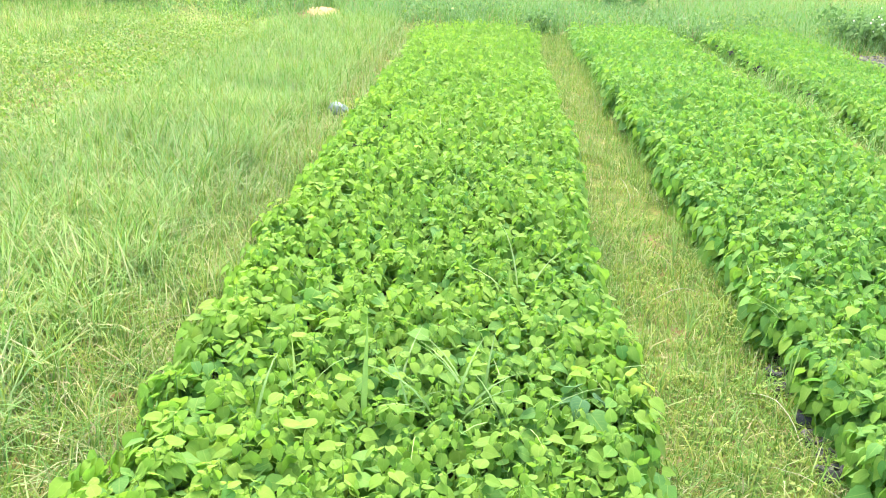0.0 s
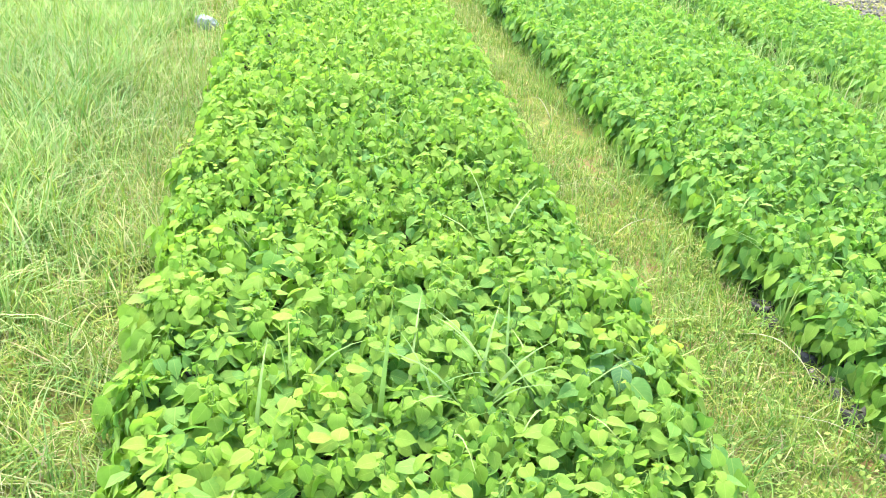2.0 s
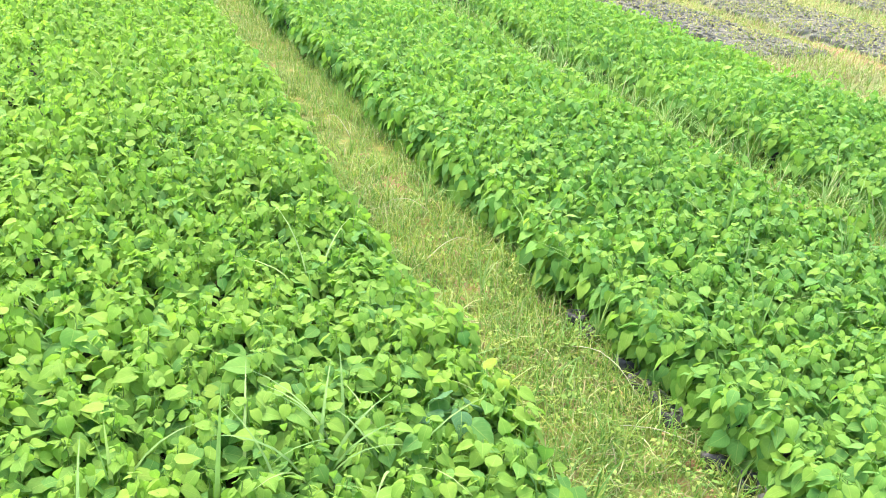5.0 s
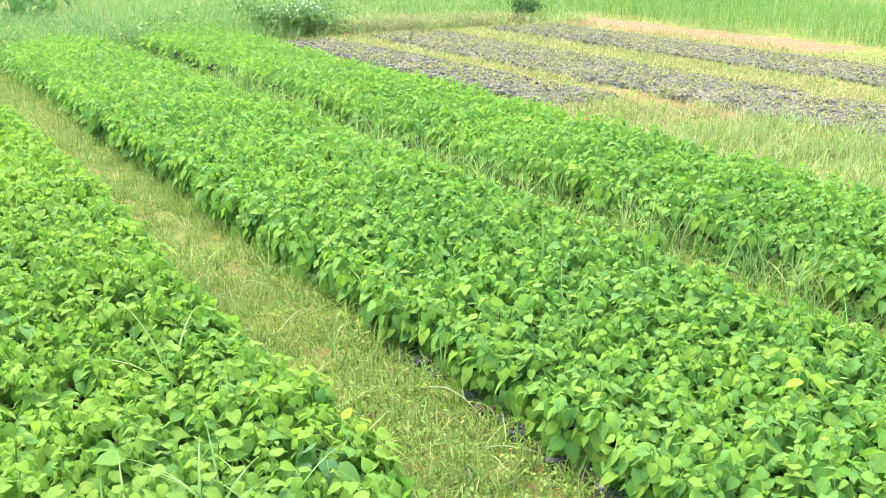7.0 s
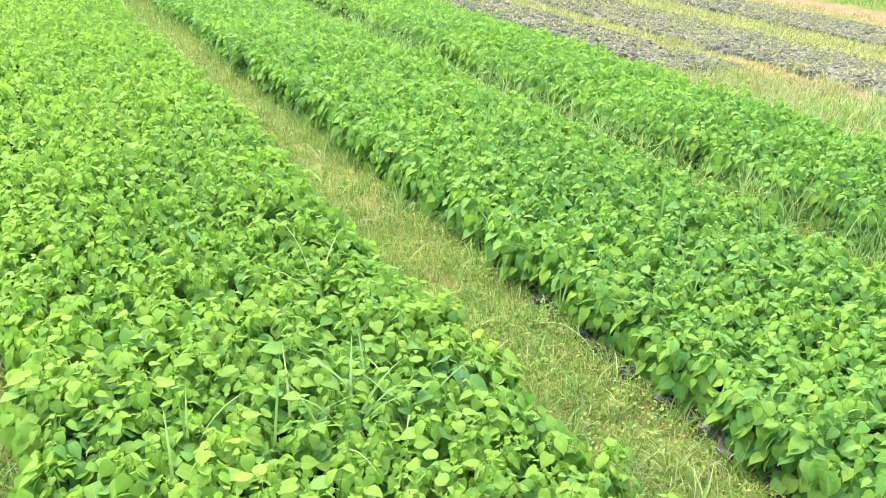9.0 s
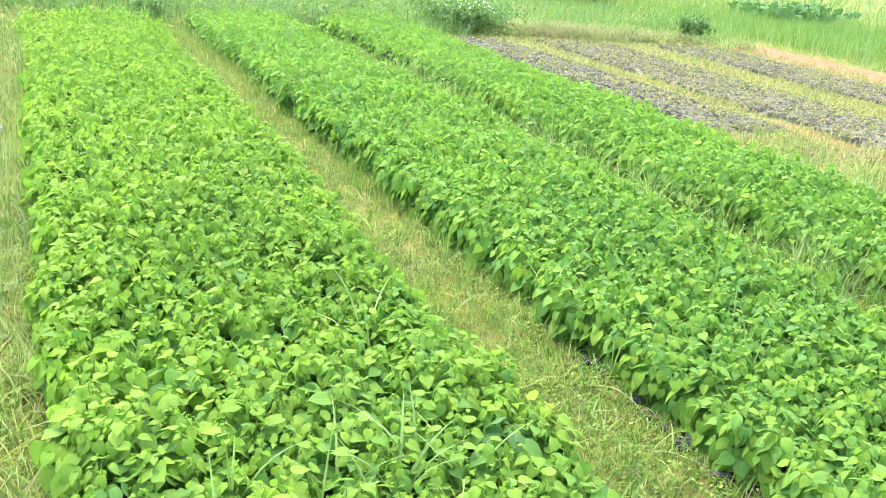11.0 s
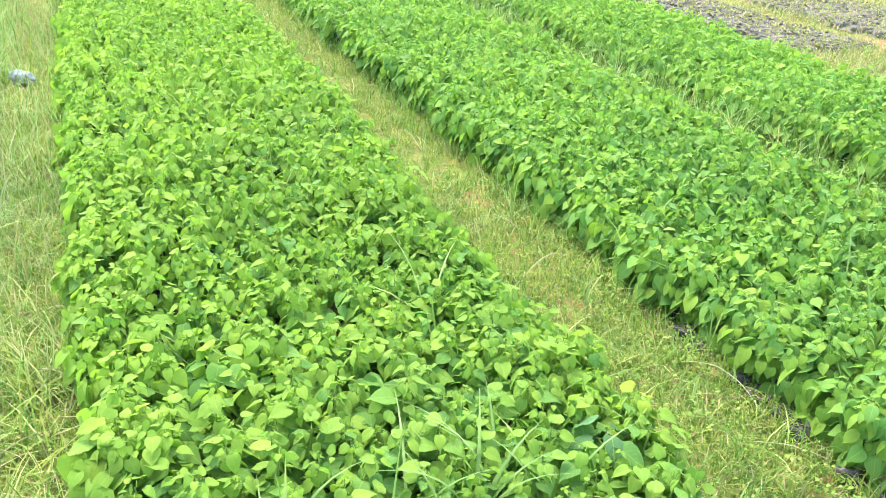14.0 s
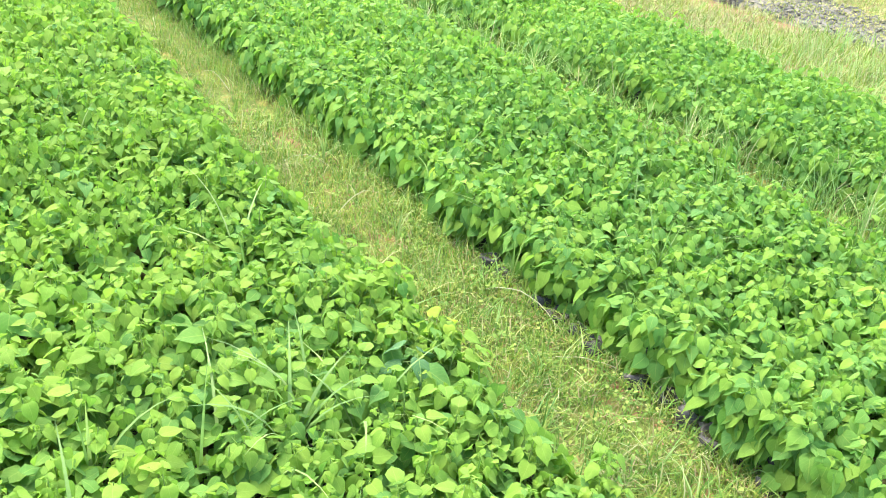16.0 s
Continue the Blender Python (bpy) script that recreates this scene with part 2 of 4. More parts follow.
def fine_leaf(rows, droop, groove, cup, ripple, skew):
    """A leaf of length 1 with a midrib sunk between two swelling halves whose margins roll down, on a stalk. Corners, faces, and uv."""
    v, uv = [(0, 0.02, 0)], [(0.5, 0.02)]
    for k, (y, w) in enumerate(rows):
        for s in (-1, -0.55, 0, 0.55, 1):
            z = -droop * y * y + w * (groove * min(1, abs(s) * 1.8) - cup * max(0, abs(s) - 0.55) / 0.45)
            z += ripple * w * math.sin(2.3 * k + 1.1 * s) * (abs(s) == 1)
            v.append((s * w + skew * y * y, y + (0.09 * (1 - abs(s)) if k == 0 else 0), z))
            uv.append((0.5 + s * 0.5, max(y, 0)))
    v.append((skew, 1, -droop * 1.12))
    uv.append((0.5, 1))
    f = [(0, c + 2, c + 1) for c in range(4)]
    for k in range(len(rows) - 1):
        a = 1 + 5 * k
        f += [(a + c, a + c + 1, a + c + 6, a + c + 5) for c in range(4)]
    a, tip = 1 + 5 * (len(rows) - 1), len(v) - 1
    f += [(a + c, a + c + 1, tip) for c in range(4)]
    n = len(v)
    v += [(0.014, -0.16, -0.04), (-0.014, -0.16, -0.04), (0.012, -0.4, -0.2), (-0.012, -0.4, -0.2)]
    uv += [(0.5, 0.0)] * 4
    f += [(0, n, n + 1), (n + 1, n, n + 2, n + 3)]
    return np.array(v, float), f, np.array(uv, float)


HEART = ((-0.04, 0.24), (0.15, 0.38), (0.40, 0.40), (0.68, 0.24), (0.86, 0.065))
OVATE = ((0.0, 0.16), (0.18, 0.31), (0.44, 0.35), (0.70, 0.22), (0.87, 0.06))
COARSE = ((0.05, 0.30), (0.48, 0.37))
LEAVES = [fine_leaf(HEART, 0.26, 0.22, 0.05, 0.07, 0.06), fine_leaf(HEART, 0.46, 0.14, 0.08, 0.09, -0.08), fine_leaf(OVATE, 0.34, 0.34, 0.06, 0.06, 0.0),
          fine_leaf(OVATE, 0.12, 0.20, 0.04, 0.12, 0.09), fine_leaf(HEART, 0.14, 0.30, 0.03, 0.08, -0.05), fine_leaf(OVATE, 0.56, 0.18, 0.07, 0.06, 0.05)]
MID = ((0.02, 0.24), (0.22, 0.39), (0.52, 0.38), (0.80, 0.17))
MID_LEAVES = [leaf_shape(MID, 0.34, 0.16, 0.03, 0.04), leaf_shape(MID, 0.48, 0.10, -0.04, -0.05), leaf_shape(MID, 0.22, 0.20, 0.04, 0.05), leaf_shape(MID, 0.58, 0.13, 0.0, -0.03)]
FAR_LEAVES = [leaf_shape(COARSE, 0.36, 0.16), leaf_shape(COARSE, 0.22, 0.12, 0.05, 0.05), leaf_shape(((0.08, 0.25), (0.5, 0.33)), 0.5, 0.13, -0.05, -0.05)]

SIMPLE = [leaf_shape(((0.36, 0.40),), 0.22, 0.18), leaf_shape(((0.40, 0.36),), 0.12, 0.12, 0.05, 0.05), leaf_shape(((0.34, 0.34),), 0.35, 0.15, -0.05, -0.05)]


def turns(azimuth, pitch, roll):
    """Rotation matrices of leaves: +y goes to the azimuth (from +y towards -x) and down by pitch; roll about its own length."""
    ca, sa, cp, sp, cr, sr = np.cos(azimuth), np.sin(azimuth), np.cos(-pitch), np.sin(-pitch), np.cos(roll), np.sin(roll)
    n, o, l = len(azimuth), np.zeros(len(azimuth)), np.ones(len(azimuth))
    rz = np.stack([ca, -sa, o, sa, ca, o, o, o, l], 1).reshape(n, 3, 3)
    rx = np.stack([l, o, o, o, cp, -sp, o, sp, cp], 1).reshape(n, 3, 3)
    ry = np.stack([cr, o, sr, o, l, o, -sr, o, cr], 1).reshape(n, 3, 3)
    return rz @ rx @ ry


def scatter(name, shapes, which, spots, rot, size, slot, mats):
    """One mesh out of many leaves: for each its shape, place, turn, size and material slot."""
    vs, ls, ss, sl, us, base = [], [], [], [], [], 0
    for k, (v, f, uv) in enumerate(shapes):
        pick = np.nonzero(which == k)[0]
        if not len(pick):
            continue
        co = np.einsum("nij,vj->nvi", rot[pick], v) * size[pick, None, None] + spots[pick, None, :]
        loop = np.concatenate([np.array(q) for q in f])
        ls.append((loop[None, :] + base + (np.arange(len(pick)) * len(v))[:, None]).ravel())
        ss.append(np.tile([len(q) for q in f], len(pick)))
        sl.append(np.repeat(slot[pick], len(f)))
        us.append(np.tile(uv, (len(pick), 1)))
        vs.append(co.reshape(-1, 3))
        base += len(pick) * len(v)
    return mesh_of(name, np.concatenate(vs), np.concatenate(ls), np.concatenate(ss), mats, np.concatenate(sl), np.concatenate(us))


def blades(name, spots, length, width, bend, mats, shares, azimuth=None, steps=(0.0, 0.4, 0.75, 1.0)):
    """Grass: for each blade a tapered strip that bows over to its azimuth."""
    n = len(spots)
    a = rng.uniform(0, 2 * np.pi, n) if azimuth is None else azimuth
    side = a + np.pi / 2 + rng.normal(0, 0.5, n)
    lean = rng.uniform(-0.12, 0.25, n)
    out = []
    for s in steps:
        d = length * (lean * s + bend * s * s)
        z = length * (s * (1 - 0.25 * bend) - 0.42 * bend * s ** 3) * (1 - 0.1 * abs(lean))
        c = spots + np.stack([np.cos(a) * d, np.sin(a) * d, z], 1)
        w = width * (1 - s ** 1.6) * (0.75 + 0.5 * s)
        e = np.stack([np.cos(side) * w, np.sin(side) * w, np.zeros(n)], 1) * 0.5
        out += [c - e, c + e] if s < 1 else [c]
    k = len(out)
    co = np.stack(out, 1).reshape(-1, 3)
    f = []
    for i in range(len(steps) - 2):
        f += [2 * i, 2 * i + 1, 2 * i + 3, 2 * i + 2]
    f += [k - 3, k - 2, k - 1]
    sizes = [4] * (len(steps) - 2) + [3]
    loops = (np.array(f)[None, :] + (np.arange(n) * k)[:, None]).ravel()
    slot = np.repeat(rng.choice(len(mats), n, p=shares), len(sizes))
    return mesh_of(name, co, loops, np.tile(sizes, n), mats, slot)


def strewn(n, x0, x1, y0, y1, clump=0.0, per=12):
    """n places in a rectangle, evenly or in tufts."""
    if not clump:
        return np.stack([rng.uniform(x0, x1, n), rng.uniform(y0, y1, n), np.zeros(n)], 1)
    m = max(1, n // per)
    centre = np.stack([rng.uniform(x0, x1, m), rng.uniform(y0, y1, m)], 1)
    p = centre[rng.integers(0, m, n)] + rng.normal(0, clump, (n, 2))
    return np.concatenate([p, np.zeros((n, 1))], 1)


def tube(points, radii, sides=5):
    """A tapered tube along points: corners and faces."""
    v, f = [], []
    for p, r in zip(points, radii):
        for k in range(sides):
            t = 2 * math.pi * k / sides
            v.append((p[0] + r * math.cos(t), p[1] + r * math.sin(t), p[2]))
    for i in range(len(points) - 1):
        for k in range(sides):
            a, b = i * sides + k, i * sides + (k + 1) % sides
            f.append((a, b, b + sides, a + sides))
    return v, f


def joined(pieces):
    """Several (corners, faces) as one."""
    v, f = [], []
    for pv, pf in pieces:
        f += [tuple(i + len(v) for i in q) for q in pf]
        v += [tuple(p) for p in pv]
    return v, f


def plain(name, v, f, mats, smooth=True):
    return mesh_of(name, np.array(v, float), np.concatenate([np.array(q) for q in f]), [len(q) for q in f], mats, smooth=smooth)


RINGS = ((0.0, 0.86), (0.35, 1.04), (0.8, 0.98), (1.0, 0.97), (0.97, 0.82), (0.86, 0.8))


def bag_shape(r, h, sides=8, slump=0.15, seed=0, rings=RINGS):
    """A filled polythene bag: bulged side, rolled uneven rim, earth inside below the rim."""
    g = np.random.default_rng(seed)
    v, f, slot = [], [], []
    for z, k in rings:
        for i in range(sides):
            t = 2 * math.pi * (i + 0.3 * g.random()) / sides
            q = k * (1 + slump * g.uniform(-0.4, 0.4))
            v.append((r * q * math.cos(t), r * q * math.sin(t), h * z * (1 + 0.12 * g.uniform(-1, 1) * (z > 0.5))))
    last = len(rings) - 1
    for j in range(last):
        for i in range(sides):
            a, b = j * sides + i, j * sides + (i + 1) % sides
            f.append((a, b, b + sides, a + sides))
            slot.append(0)
    f.append(tuple(range(last * sides, (last + 1) * sides)))
    slot.append(1)
    return np.array(v), f, np.array(slot)


def bags(name, spots, shapes, mats, scale):
    """Many filled bags as one mesh."""
    vs, ls, ss, sl, base = [], [], [], [], 0
    which = rng.integers(0, len(shapes), len(spots))
    for k, (v, f, slot) in enumerate(shapes):
        pick = np.nonzero(which == k)[0]
        if not len(pick):
            continue
        t = rng.uniform(0, 2 * np.pi, len(pick))
        z = np.zeros(len(pick))
        r = turns(t, rng.normal(0, 0.08, len(pick)), rng.normal(0, 0.08, len(pick)))
        co = np.einsum("nij,vj->nvi", r, v) * (scale * rng.uniform(0.88, 1.1, len(pick)))[:, None, None] + spots[pick, None, :]
        loop = np.concatenate([np.array(q) for q in f])
        ls.append((loop[None, :] + base + (np.arange(len(pick)) * len(v))[:, None]).ravel())
        ss.append(np.tile([len(q) for q in f], len(pick)))
        sl.append(np.tile(slot, len(pick)))
        vs.append(co.reshape(-1, 3))
        base += len(pick) * len(v)
    return mesh_of(name, np.concatenate(vs), np.concatenate(ls), np.concatenate(ss), mats, np.concatenate(sl))


# ---- ground ----
def soft_box(x, y, x0, x1, y0, y1, soft):
    """1 inside a rectangle, falling to 0 across its soft edge."""
    d = np.minimum(np.minimum(x - x0, x1 - x), np.minimum(y - y0, y1 - y))
    return np.clip(d / soft + 0.5, 0, 1)


def ground():
    far = np.array([30, 40, 60, 100, 180, 320, 600.0])
    xs = np.concatenate([-far[::-1], np.arange(-9, 24.01, 0.25), far])
    ys = np.concatenate([-far[::-1], np.arange(-3, 26.01, 0.25), far])
    gx, gy = np.meshgrid(xs, ys)
    z = np.zeros_like(gx)
    for k in range(6):
        a, fx = rng.uniform(0, 6.28), rng.uniform(1.5, 9)
        z += 0.006 * np.sin(gx * fx * math.cos(a) + gy * fx * math.sin(a) + rng.uniform(0, 6.28))
    near = (np.abs(gx - 7) < 17) & (np.abs(gy - 11) < 16)
    z = np.where(near, z - 0.012, -0.03)
    bare = np.zeros_like(gx) + 0.05
    bare = np.maximum(bare, soft_box(gx, gy, 11.95 - 0.04 * (gy - 11), 13.45 - 0.05 * (gy - 11), 7.4, 13.6, 0.5))       # cleared strip
    bare = np.maximum(bare, 0.44 * soft_box(gx, gy, 4.9, 9.5, 3.6, 6.9, 0.8))
    bare = np.maximum(bare, 0.38 * soft_box(gx, gy, 5.0, 12.0, 4.8, 12.6, 0.8))                                      # between old bags
    bare = np.maximum(bare, np.maximum(0.30 * soft_box(gx, gy, 0.85, 1.55, 0.0, 11.8, 0.3), 0.5 * soft_box(gx, gy, 1.34, 1.66, 0.6, 2.4, 0.3)))                                     # trodden path
    bare = np.maximum(bare, 0.55 * soft_box(gx, gy, 1.0, 1.35, 2.5, 3.9, 0.25))
    bare = np.maximum(bare, 0.7 * soft_box(gx, gy, 6.5, 7.2, 4.3, 6.8, 0.5))                                     # worn strip beside the old bags
    bare = np.maximum(bare, 0.42 * soft_box(gx, gy, -4.3, -2.0, 2.5, 10.8, 0.6))                                     # low patch
    bare = np.maximum(bare, np.maximum(0.45 * soft_box(gx, gy, -1.3, -0.5, 6.5, 10.0, 0.5), 0.36 * soft_box(gx, gy, -1.1, -0.45, 0.8, 6.5, 0.4)))
    bare = np.maximum(bare, soft_box(gx, gy, -2.7, -1.7, 12.4, 13.8, 0.4))
    nx, ny = len(xs), len(ys)
    i = np.arange((nx - 1) * (ny - 1))
    a = (i // (nx - 1)) * nx + i % (nx - 1)
    loops = np.stack([a, a + 1, a + nx + 1, a + nx], 1).ravel()
    me = mesh_of("ground", np.stack([gx, gy, z], 2).reshape(-1, 3), loops, np.full(len(a), 4), [GROUND])
    me.attributes.new("bare", "FLOAT", "POINT").data.foreach_set("value", bare.ravel().astype(np.float32))
    tagged(new("ground", me), "reddish laterite ground with short dry turf and bare patches", "ground", kind="structure")


ground()

# ---- seedling beds ----
# x from, x to (bag rows), y from, y to at its two far corners, canopy height, narrowing at the near end
BEDS = ((-0.445, 0.93, 0.35, 10.75, 11.5, 0.255, 0.06), (1.47, 2.83, 0.35, 11.75, 12.35, 0.265, 0.0), (3.46, 4.72, 0.6, 12.1, 13.0, 0.265, 0.0))
PITCH = 0.098
ODD = np.array(((0.86, 1.80), (0.69, 1.70), (-0.40, 2.45), (2.17, 1.18), (2.22, 1.30), (-0.17, 2.33)))
HERO = ((0, 1.27, 2.0), (1, 1.24, 1.98))     # bed and stretch of y whose seedlings stand singly
LOW_RINGS = ((0.0, 0.9), (0.6, 1.02), (1.0, 0.95), (0.84, 0.8))
plain_bags = [bag_shape(0.046, 0.105, 7, 0.2, 9 + k, LOW_RINGS) for k in range(4)]
bag_kinds = [bag_shape(0.046, 0.105, 8, 0.2, k) for k in range(4)]


def seedling_spots(x0, x1, y0, ya, yb, nip):
    xs, ys = np.arange(x0 + 0.05, x1 - 0.02, PITCH), np.arange(y0, max(ya, yb), PITCH * 0.95)
    gx, gy = np.meshgrid(xs, ys)
    gx = gx + rng.normal(0, 0.014, gx.shape)
    gy = gy + rng.normal(0, 0.014, gy.shape)
    end = ya + (yb - ya) * np.clip((gx - x0) / (x1 - x0) * 1.6, 0, 1)
    short = nip * np.clip((2.3 - gy) / 1.1, 0, 1)
    keep = (gy < end) & (gx < x1 - short) & (gx > x0)          # the first bed is narrower at its near end
    p = np.stack([gx[keep], gy[keep], np.zeros(keep.sum())], 1)
    lean = outward(p, x0, x1)
    p[:, 0] += edge_sway(p[:, 1], x0, lean) * lean          # the rows at the edges do not stand in line
    return p


def edge_sway(y, x0, side):
    """How far the bed's edge strays outwards at y; along the trodden path it is kept back."""
    sway = 0.085 * np.array([noise.noise((float(t) * 2.6, 4.0 + x0, 0.0)) + 0.7 * noise.noise((float(t) * 7.0, 8.0 + x0, 0.0)) for t in y])
    path = (side > 0) if x0 < 0 else (side < 0) & (x0 < 2)
    dent = 0.10 * np.exp(-((y - 2.9) / 1.2) ** 2) if x0 < 0 else 0.0
    return np.where(path, 0.6 * sway - 0.03 - dent, sway)


def outward(p, x0, x1):
    """How far a seedling at the bed's edge leans over it, in metres sideways (minus: to -x)."""
    lo, hi = np.clip(1 - (p[:, 0] - x0) / 0.30, 0, 1), np.clip(1 - (x1 - p[:, 0]) / 0.30, 0, 1)
    return hi - lo


def crown(p, x0, x1, tall, count, g, pale=0.0):
    """Leaves of the seedlings at p: spots, turns, sizes, age (0 old, 1 young), and stems."""
    n = len(p)
    slow = np.array([noise.noise((float(a) * 1.3, float(b) * 1.3, 3.0)) for a, b in p[:, :2]])
    fast = np.array([noise.noise((float(a) * 5.0, float(b) * 5.0, 9.0)) for a, b in p[:, :2]])
    h = tall * (1 + 0.16 * slow + 0.16 * fast + g.normal(0, 0.08, n))
    h = np.maximum(h, 0.8 * tall)
    over = outward(p, x0, x1) * g.uniform(0.6, 1.6, n) * np.clip(1 + 1.1 * fast, 0.85, 1.8)
    h = h * (1 - 0.10 * np.minimum(np.abs(over), 1))
    top = p + np.stack([over * 0.03 + g.normal(0, 0.015, n), g.normal(0, 0.015, n), h], 1)
    foot = p + np.stack([over * 0.012, np.zeros(n), 0.095 - 0.05 * np.minimum(np.abs(over), 1)], 1)
    k = np.tile(np.arange(count), n)
    i = np.repeat(np.arange(n), count)
    level = (k + g.uniform(-0.3, 0.3, n * count)) / (count - 1)
    level = np.clip(level, 0, 1) ** 1.2
    az = k * 2.4 + np.repeat(g.uniform(0, 6.28, n), count) + g.normal(0, 0.35, n * count)
    pull = over[i]
    ox, oy = -np.sin(az), np.cos(az)
    ox = ox + pull * 0.6
    az = np.arctan2(-ox, oy)
    stem = foot[i] + (top[i] - foot[i]) * (0.05 + 0.95 * level)[:, None]
    size = (0.025 + 0.060 * g.beta(1.3, 1.9, n * count)) * (1.22 - 0.55 * level ** 1.5) * (1 + 0.18 * slow[i])
    pitch = np.radians(g.normal(28, 21, n * count) + 8 * level + 22 * np.abs(pull) * (1 - level))
    roll = g.normal(0, 0.32, n * count)
    pale = np.broadcast_to(pale, n)
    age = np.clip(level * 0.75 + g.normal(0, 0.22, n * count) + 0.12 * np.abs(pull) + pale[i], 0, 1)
    rot = turns(az, pitch, roll)
    spot = stem - np.einsum("nij,j->ni", rot, np.array([0, -0.4, -0.2])) * size[:, None] * (1 + 0.4 * np.abs(pull))[:, None]
    return spot, rot, size, age, foot, top


def shoot_tips(top, count, g):
    """Small folded young leaves at the tops of seedlings: spots, turns and sizes."""
    n = len(top)
    i = np.repeat(np.arange(n), count)
    k = np.tile(np.arange(count), n)
    size = g.uniform(0.016, 0.042, n * count) * (1.1 - 0.4 * k / count)
    rot = turns(k * 2.4 + np.repeat(g.uniform(0, 6.28, n), count), g.normal(0.35, 0.45, n * count), g.normal(0, 0.4, n * count))
    stem = top[i] + np.stack([g.normal(0, 0.016, n * count), g.normal(0, 0.016, n * count), 0.016 * k / count - 0.014], 1)
    return stem - np.einsum("nij,j->ni", rot, np.array([0, -0.25, -0.1])) * size[:, None], rot, size


def first_pale(p):
    """How much yellower the first bed's seedlings are, most at its outer side."""
    return 0.31 + 0.13 * np.clip((0.35 - p[:, 0]) / 0.7, 0, 1) + 0.42 * np.clip((-0.22 - p[:, 0]) / 0.25, 0, 1)


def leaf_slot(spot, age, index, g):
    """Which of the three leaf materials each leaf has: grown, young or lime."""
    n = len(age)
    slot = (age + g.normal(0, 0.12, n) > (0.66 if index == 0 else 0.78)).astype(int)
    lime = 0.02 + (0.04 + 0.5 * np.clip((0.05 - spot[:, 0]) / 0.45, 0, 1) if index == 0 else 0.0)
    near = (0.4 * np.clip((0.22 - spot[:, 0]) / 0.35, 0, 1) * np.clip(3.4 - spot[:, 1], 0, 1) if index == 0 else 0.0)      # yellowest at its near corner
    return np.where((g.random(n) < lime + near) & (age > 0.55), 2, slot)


def seedling_bed(index, x0, x1, y0, ya, yb, tall, nip):
    bed = group_of("seedling_bed", "long raised bed packed with leafy green seedlings in black polythene bags", "seedling bed", "stuff", "seedling beds")
    p = seedling_spots(x0, x1, y0, ya, yb, nip)
    for b, lo, hi in HERO:
        if b == index:
            p = p[(p[:, 1] < lo) | (p[:, 1] > hi)]
    p = p[np.min(np.hypot(p[:, None, 0] - ODD[:, 0], p[:, None, 1] - ODD[:, 1]), 1) > 0.05]
    y, close = p[:, 1], index < 2
    zones = ((y < 0.95, FAR_LEAVES, 16), ((y >= 0.95) & (y < 2.3), LEAVES if close else MID_LEAVES, 30 if close else 24), ((y >= 2.3) & (y < 4.2), MID_LEAVES, 27 if close else 24), ((y >= 4.2) & (y < 7.6), FAR_LEAVES, 19), (y >= 7.6, SIMPLE, 16))
    for want, shapes, count in zones:
        q = p[want]
        q = np.concatenate([q, q[np.abs(outward(q, x0, x1)) > 0.6]])          # plants at the edge are bushier
        if index == 0:
            q = np.concatenate([q, q[(outward(q, x0, x1) < -0.55) & (q[:, 1] < 4.2)]])
        pale = (first_pale(q) if index == 0 else -0.15) + 0.18 * np.clip((q[:, 1] - 3.0) / 3.0, 0, 1)      # share of young leaves rises from y 3 to 6
        spot, rot, size, age, foot, top = crown(q, x0, x1, tall, count, rng, pale)
        if shapes is not LEAVES:
            size = size * (0.96 if index == 0 else 1.04) * (1.14 if count < 20 else 1.0)
            seen = (spot[:, 2] > 0.42 * tall) | (spot[:, 0] < x0 + 0.2) | (spot[:, 0] > x1 - 0.2)      # far leaves deep inside are left out
            spot, rot, size, age = spot[seen], rot[seen], size[seen], age[seen]
        if shapes is not SIMPLE:
            more = shoot_tips(top, 4, rng)
            spot, rot, size = (np.concatenate([a, b]) for a, b in zip((spot, rot, size), more))
            age = np.concatenate([age, rng.uniform(0.6, 1.0, len(more[2]))])
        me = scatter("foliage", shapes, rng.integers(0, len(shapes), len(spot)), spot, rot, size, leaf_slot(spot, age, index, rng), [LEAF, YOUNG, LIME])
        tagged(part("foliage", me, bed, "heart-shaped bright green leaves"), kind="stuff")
        pieces = len(foot)
        ring = np.array([(math.cos(t), math.sin(t), 0) for t in (0, 2.09, 4.19)])
        co = np.concatenate([foot[:, None, :] + ring * 0.0028, top[:, None, :] + ring * 0.0014], 1).reshape(-1, 3)
        f = np.array([0, 1, 4, 3, 1, 2, 5, 4, 2, 0, 3, 5])
        me = mesh_of("stems", co, (f[None, :] + (np.arange(pieces) * 6)[:, None]).ravel(), np.full(pieces * 3, 4), [SHOOT])
        tagged(part("stems", me, bed), kind="stuff")
    q = seedling_spots(x0, x1, y0, ya, yb, nip)
    q = np.concatenate([np.repeat(q[(q[:, 1] > 1.0) & (q[:, 1] < 2.3)], 14, 0), np.repeat(q[(q[:, 1] >= 2.3) & (q[:, 1] < 4.5)], 8, 0), np.repeat(q[(q[:, 1] >= 4.5) & (q[:, 1] < 7.6)], 4, 0), np.repeat(q[(np.abs(outward(q, x0, x1)) > 0.3) & (q[:, 1] > 0.85) & (q[:, 1] < 4.5)], 7, 0)])
    n = len(q)
    q = q + np.stack([rng.normal(0, 0.035, n), rng.normal(0, 0.035, n), rng.uniform(0.085, 0.19, n)], 1)
    me = scatter("low_leaves", FAR_LEAVES, rng.integers(0, 3, n), q, turns(rng.uniform(0, 6.28, n), rng.normal(0.3, 0.3, n), rng.normal(0, 0.3, n)), rng.uniform(0.035, 0.07, n), np.zeros(n, int), [LEAF])
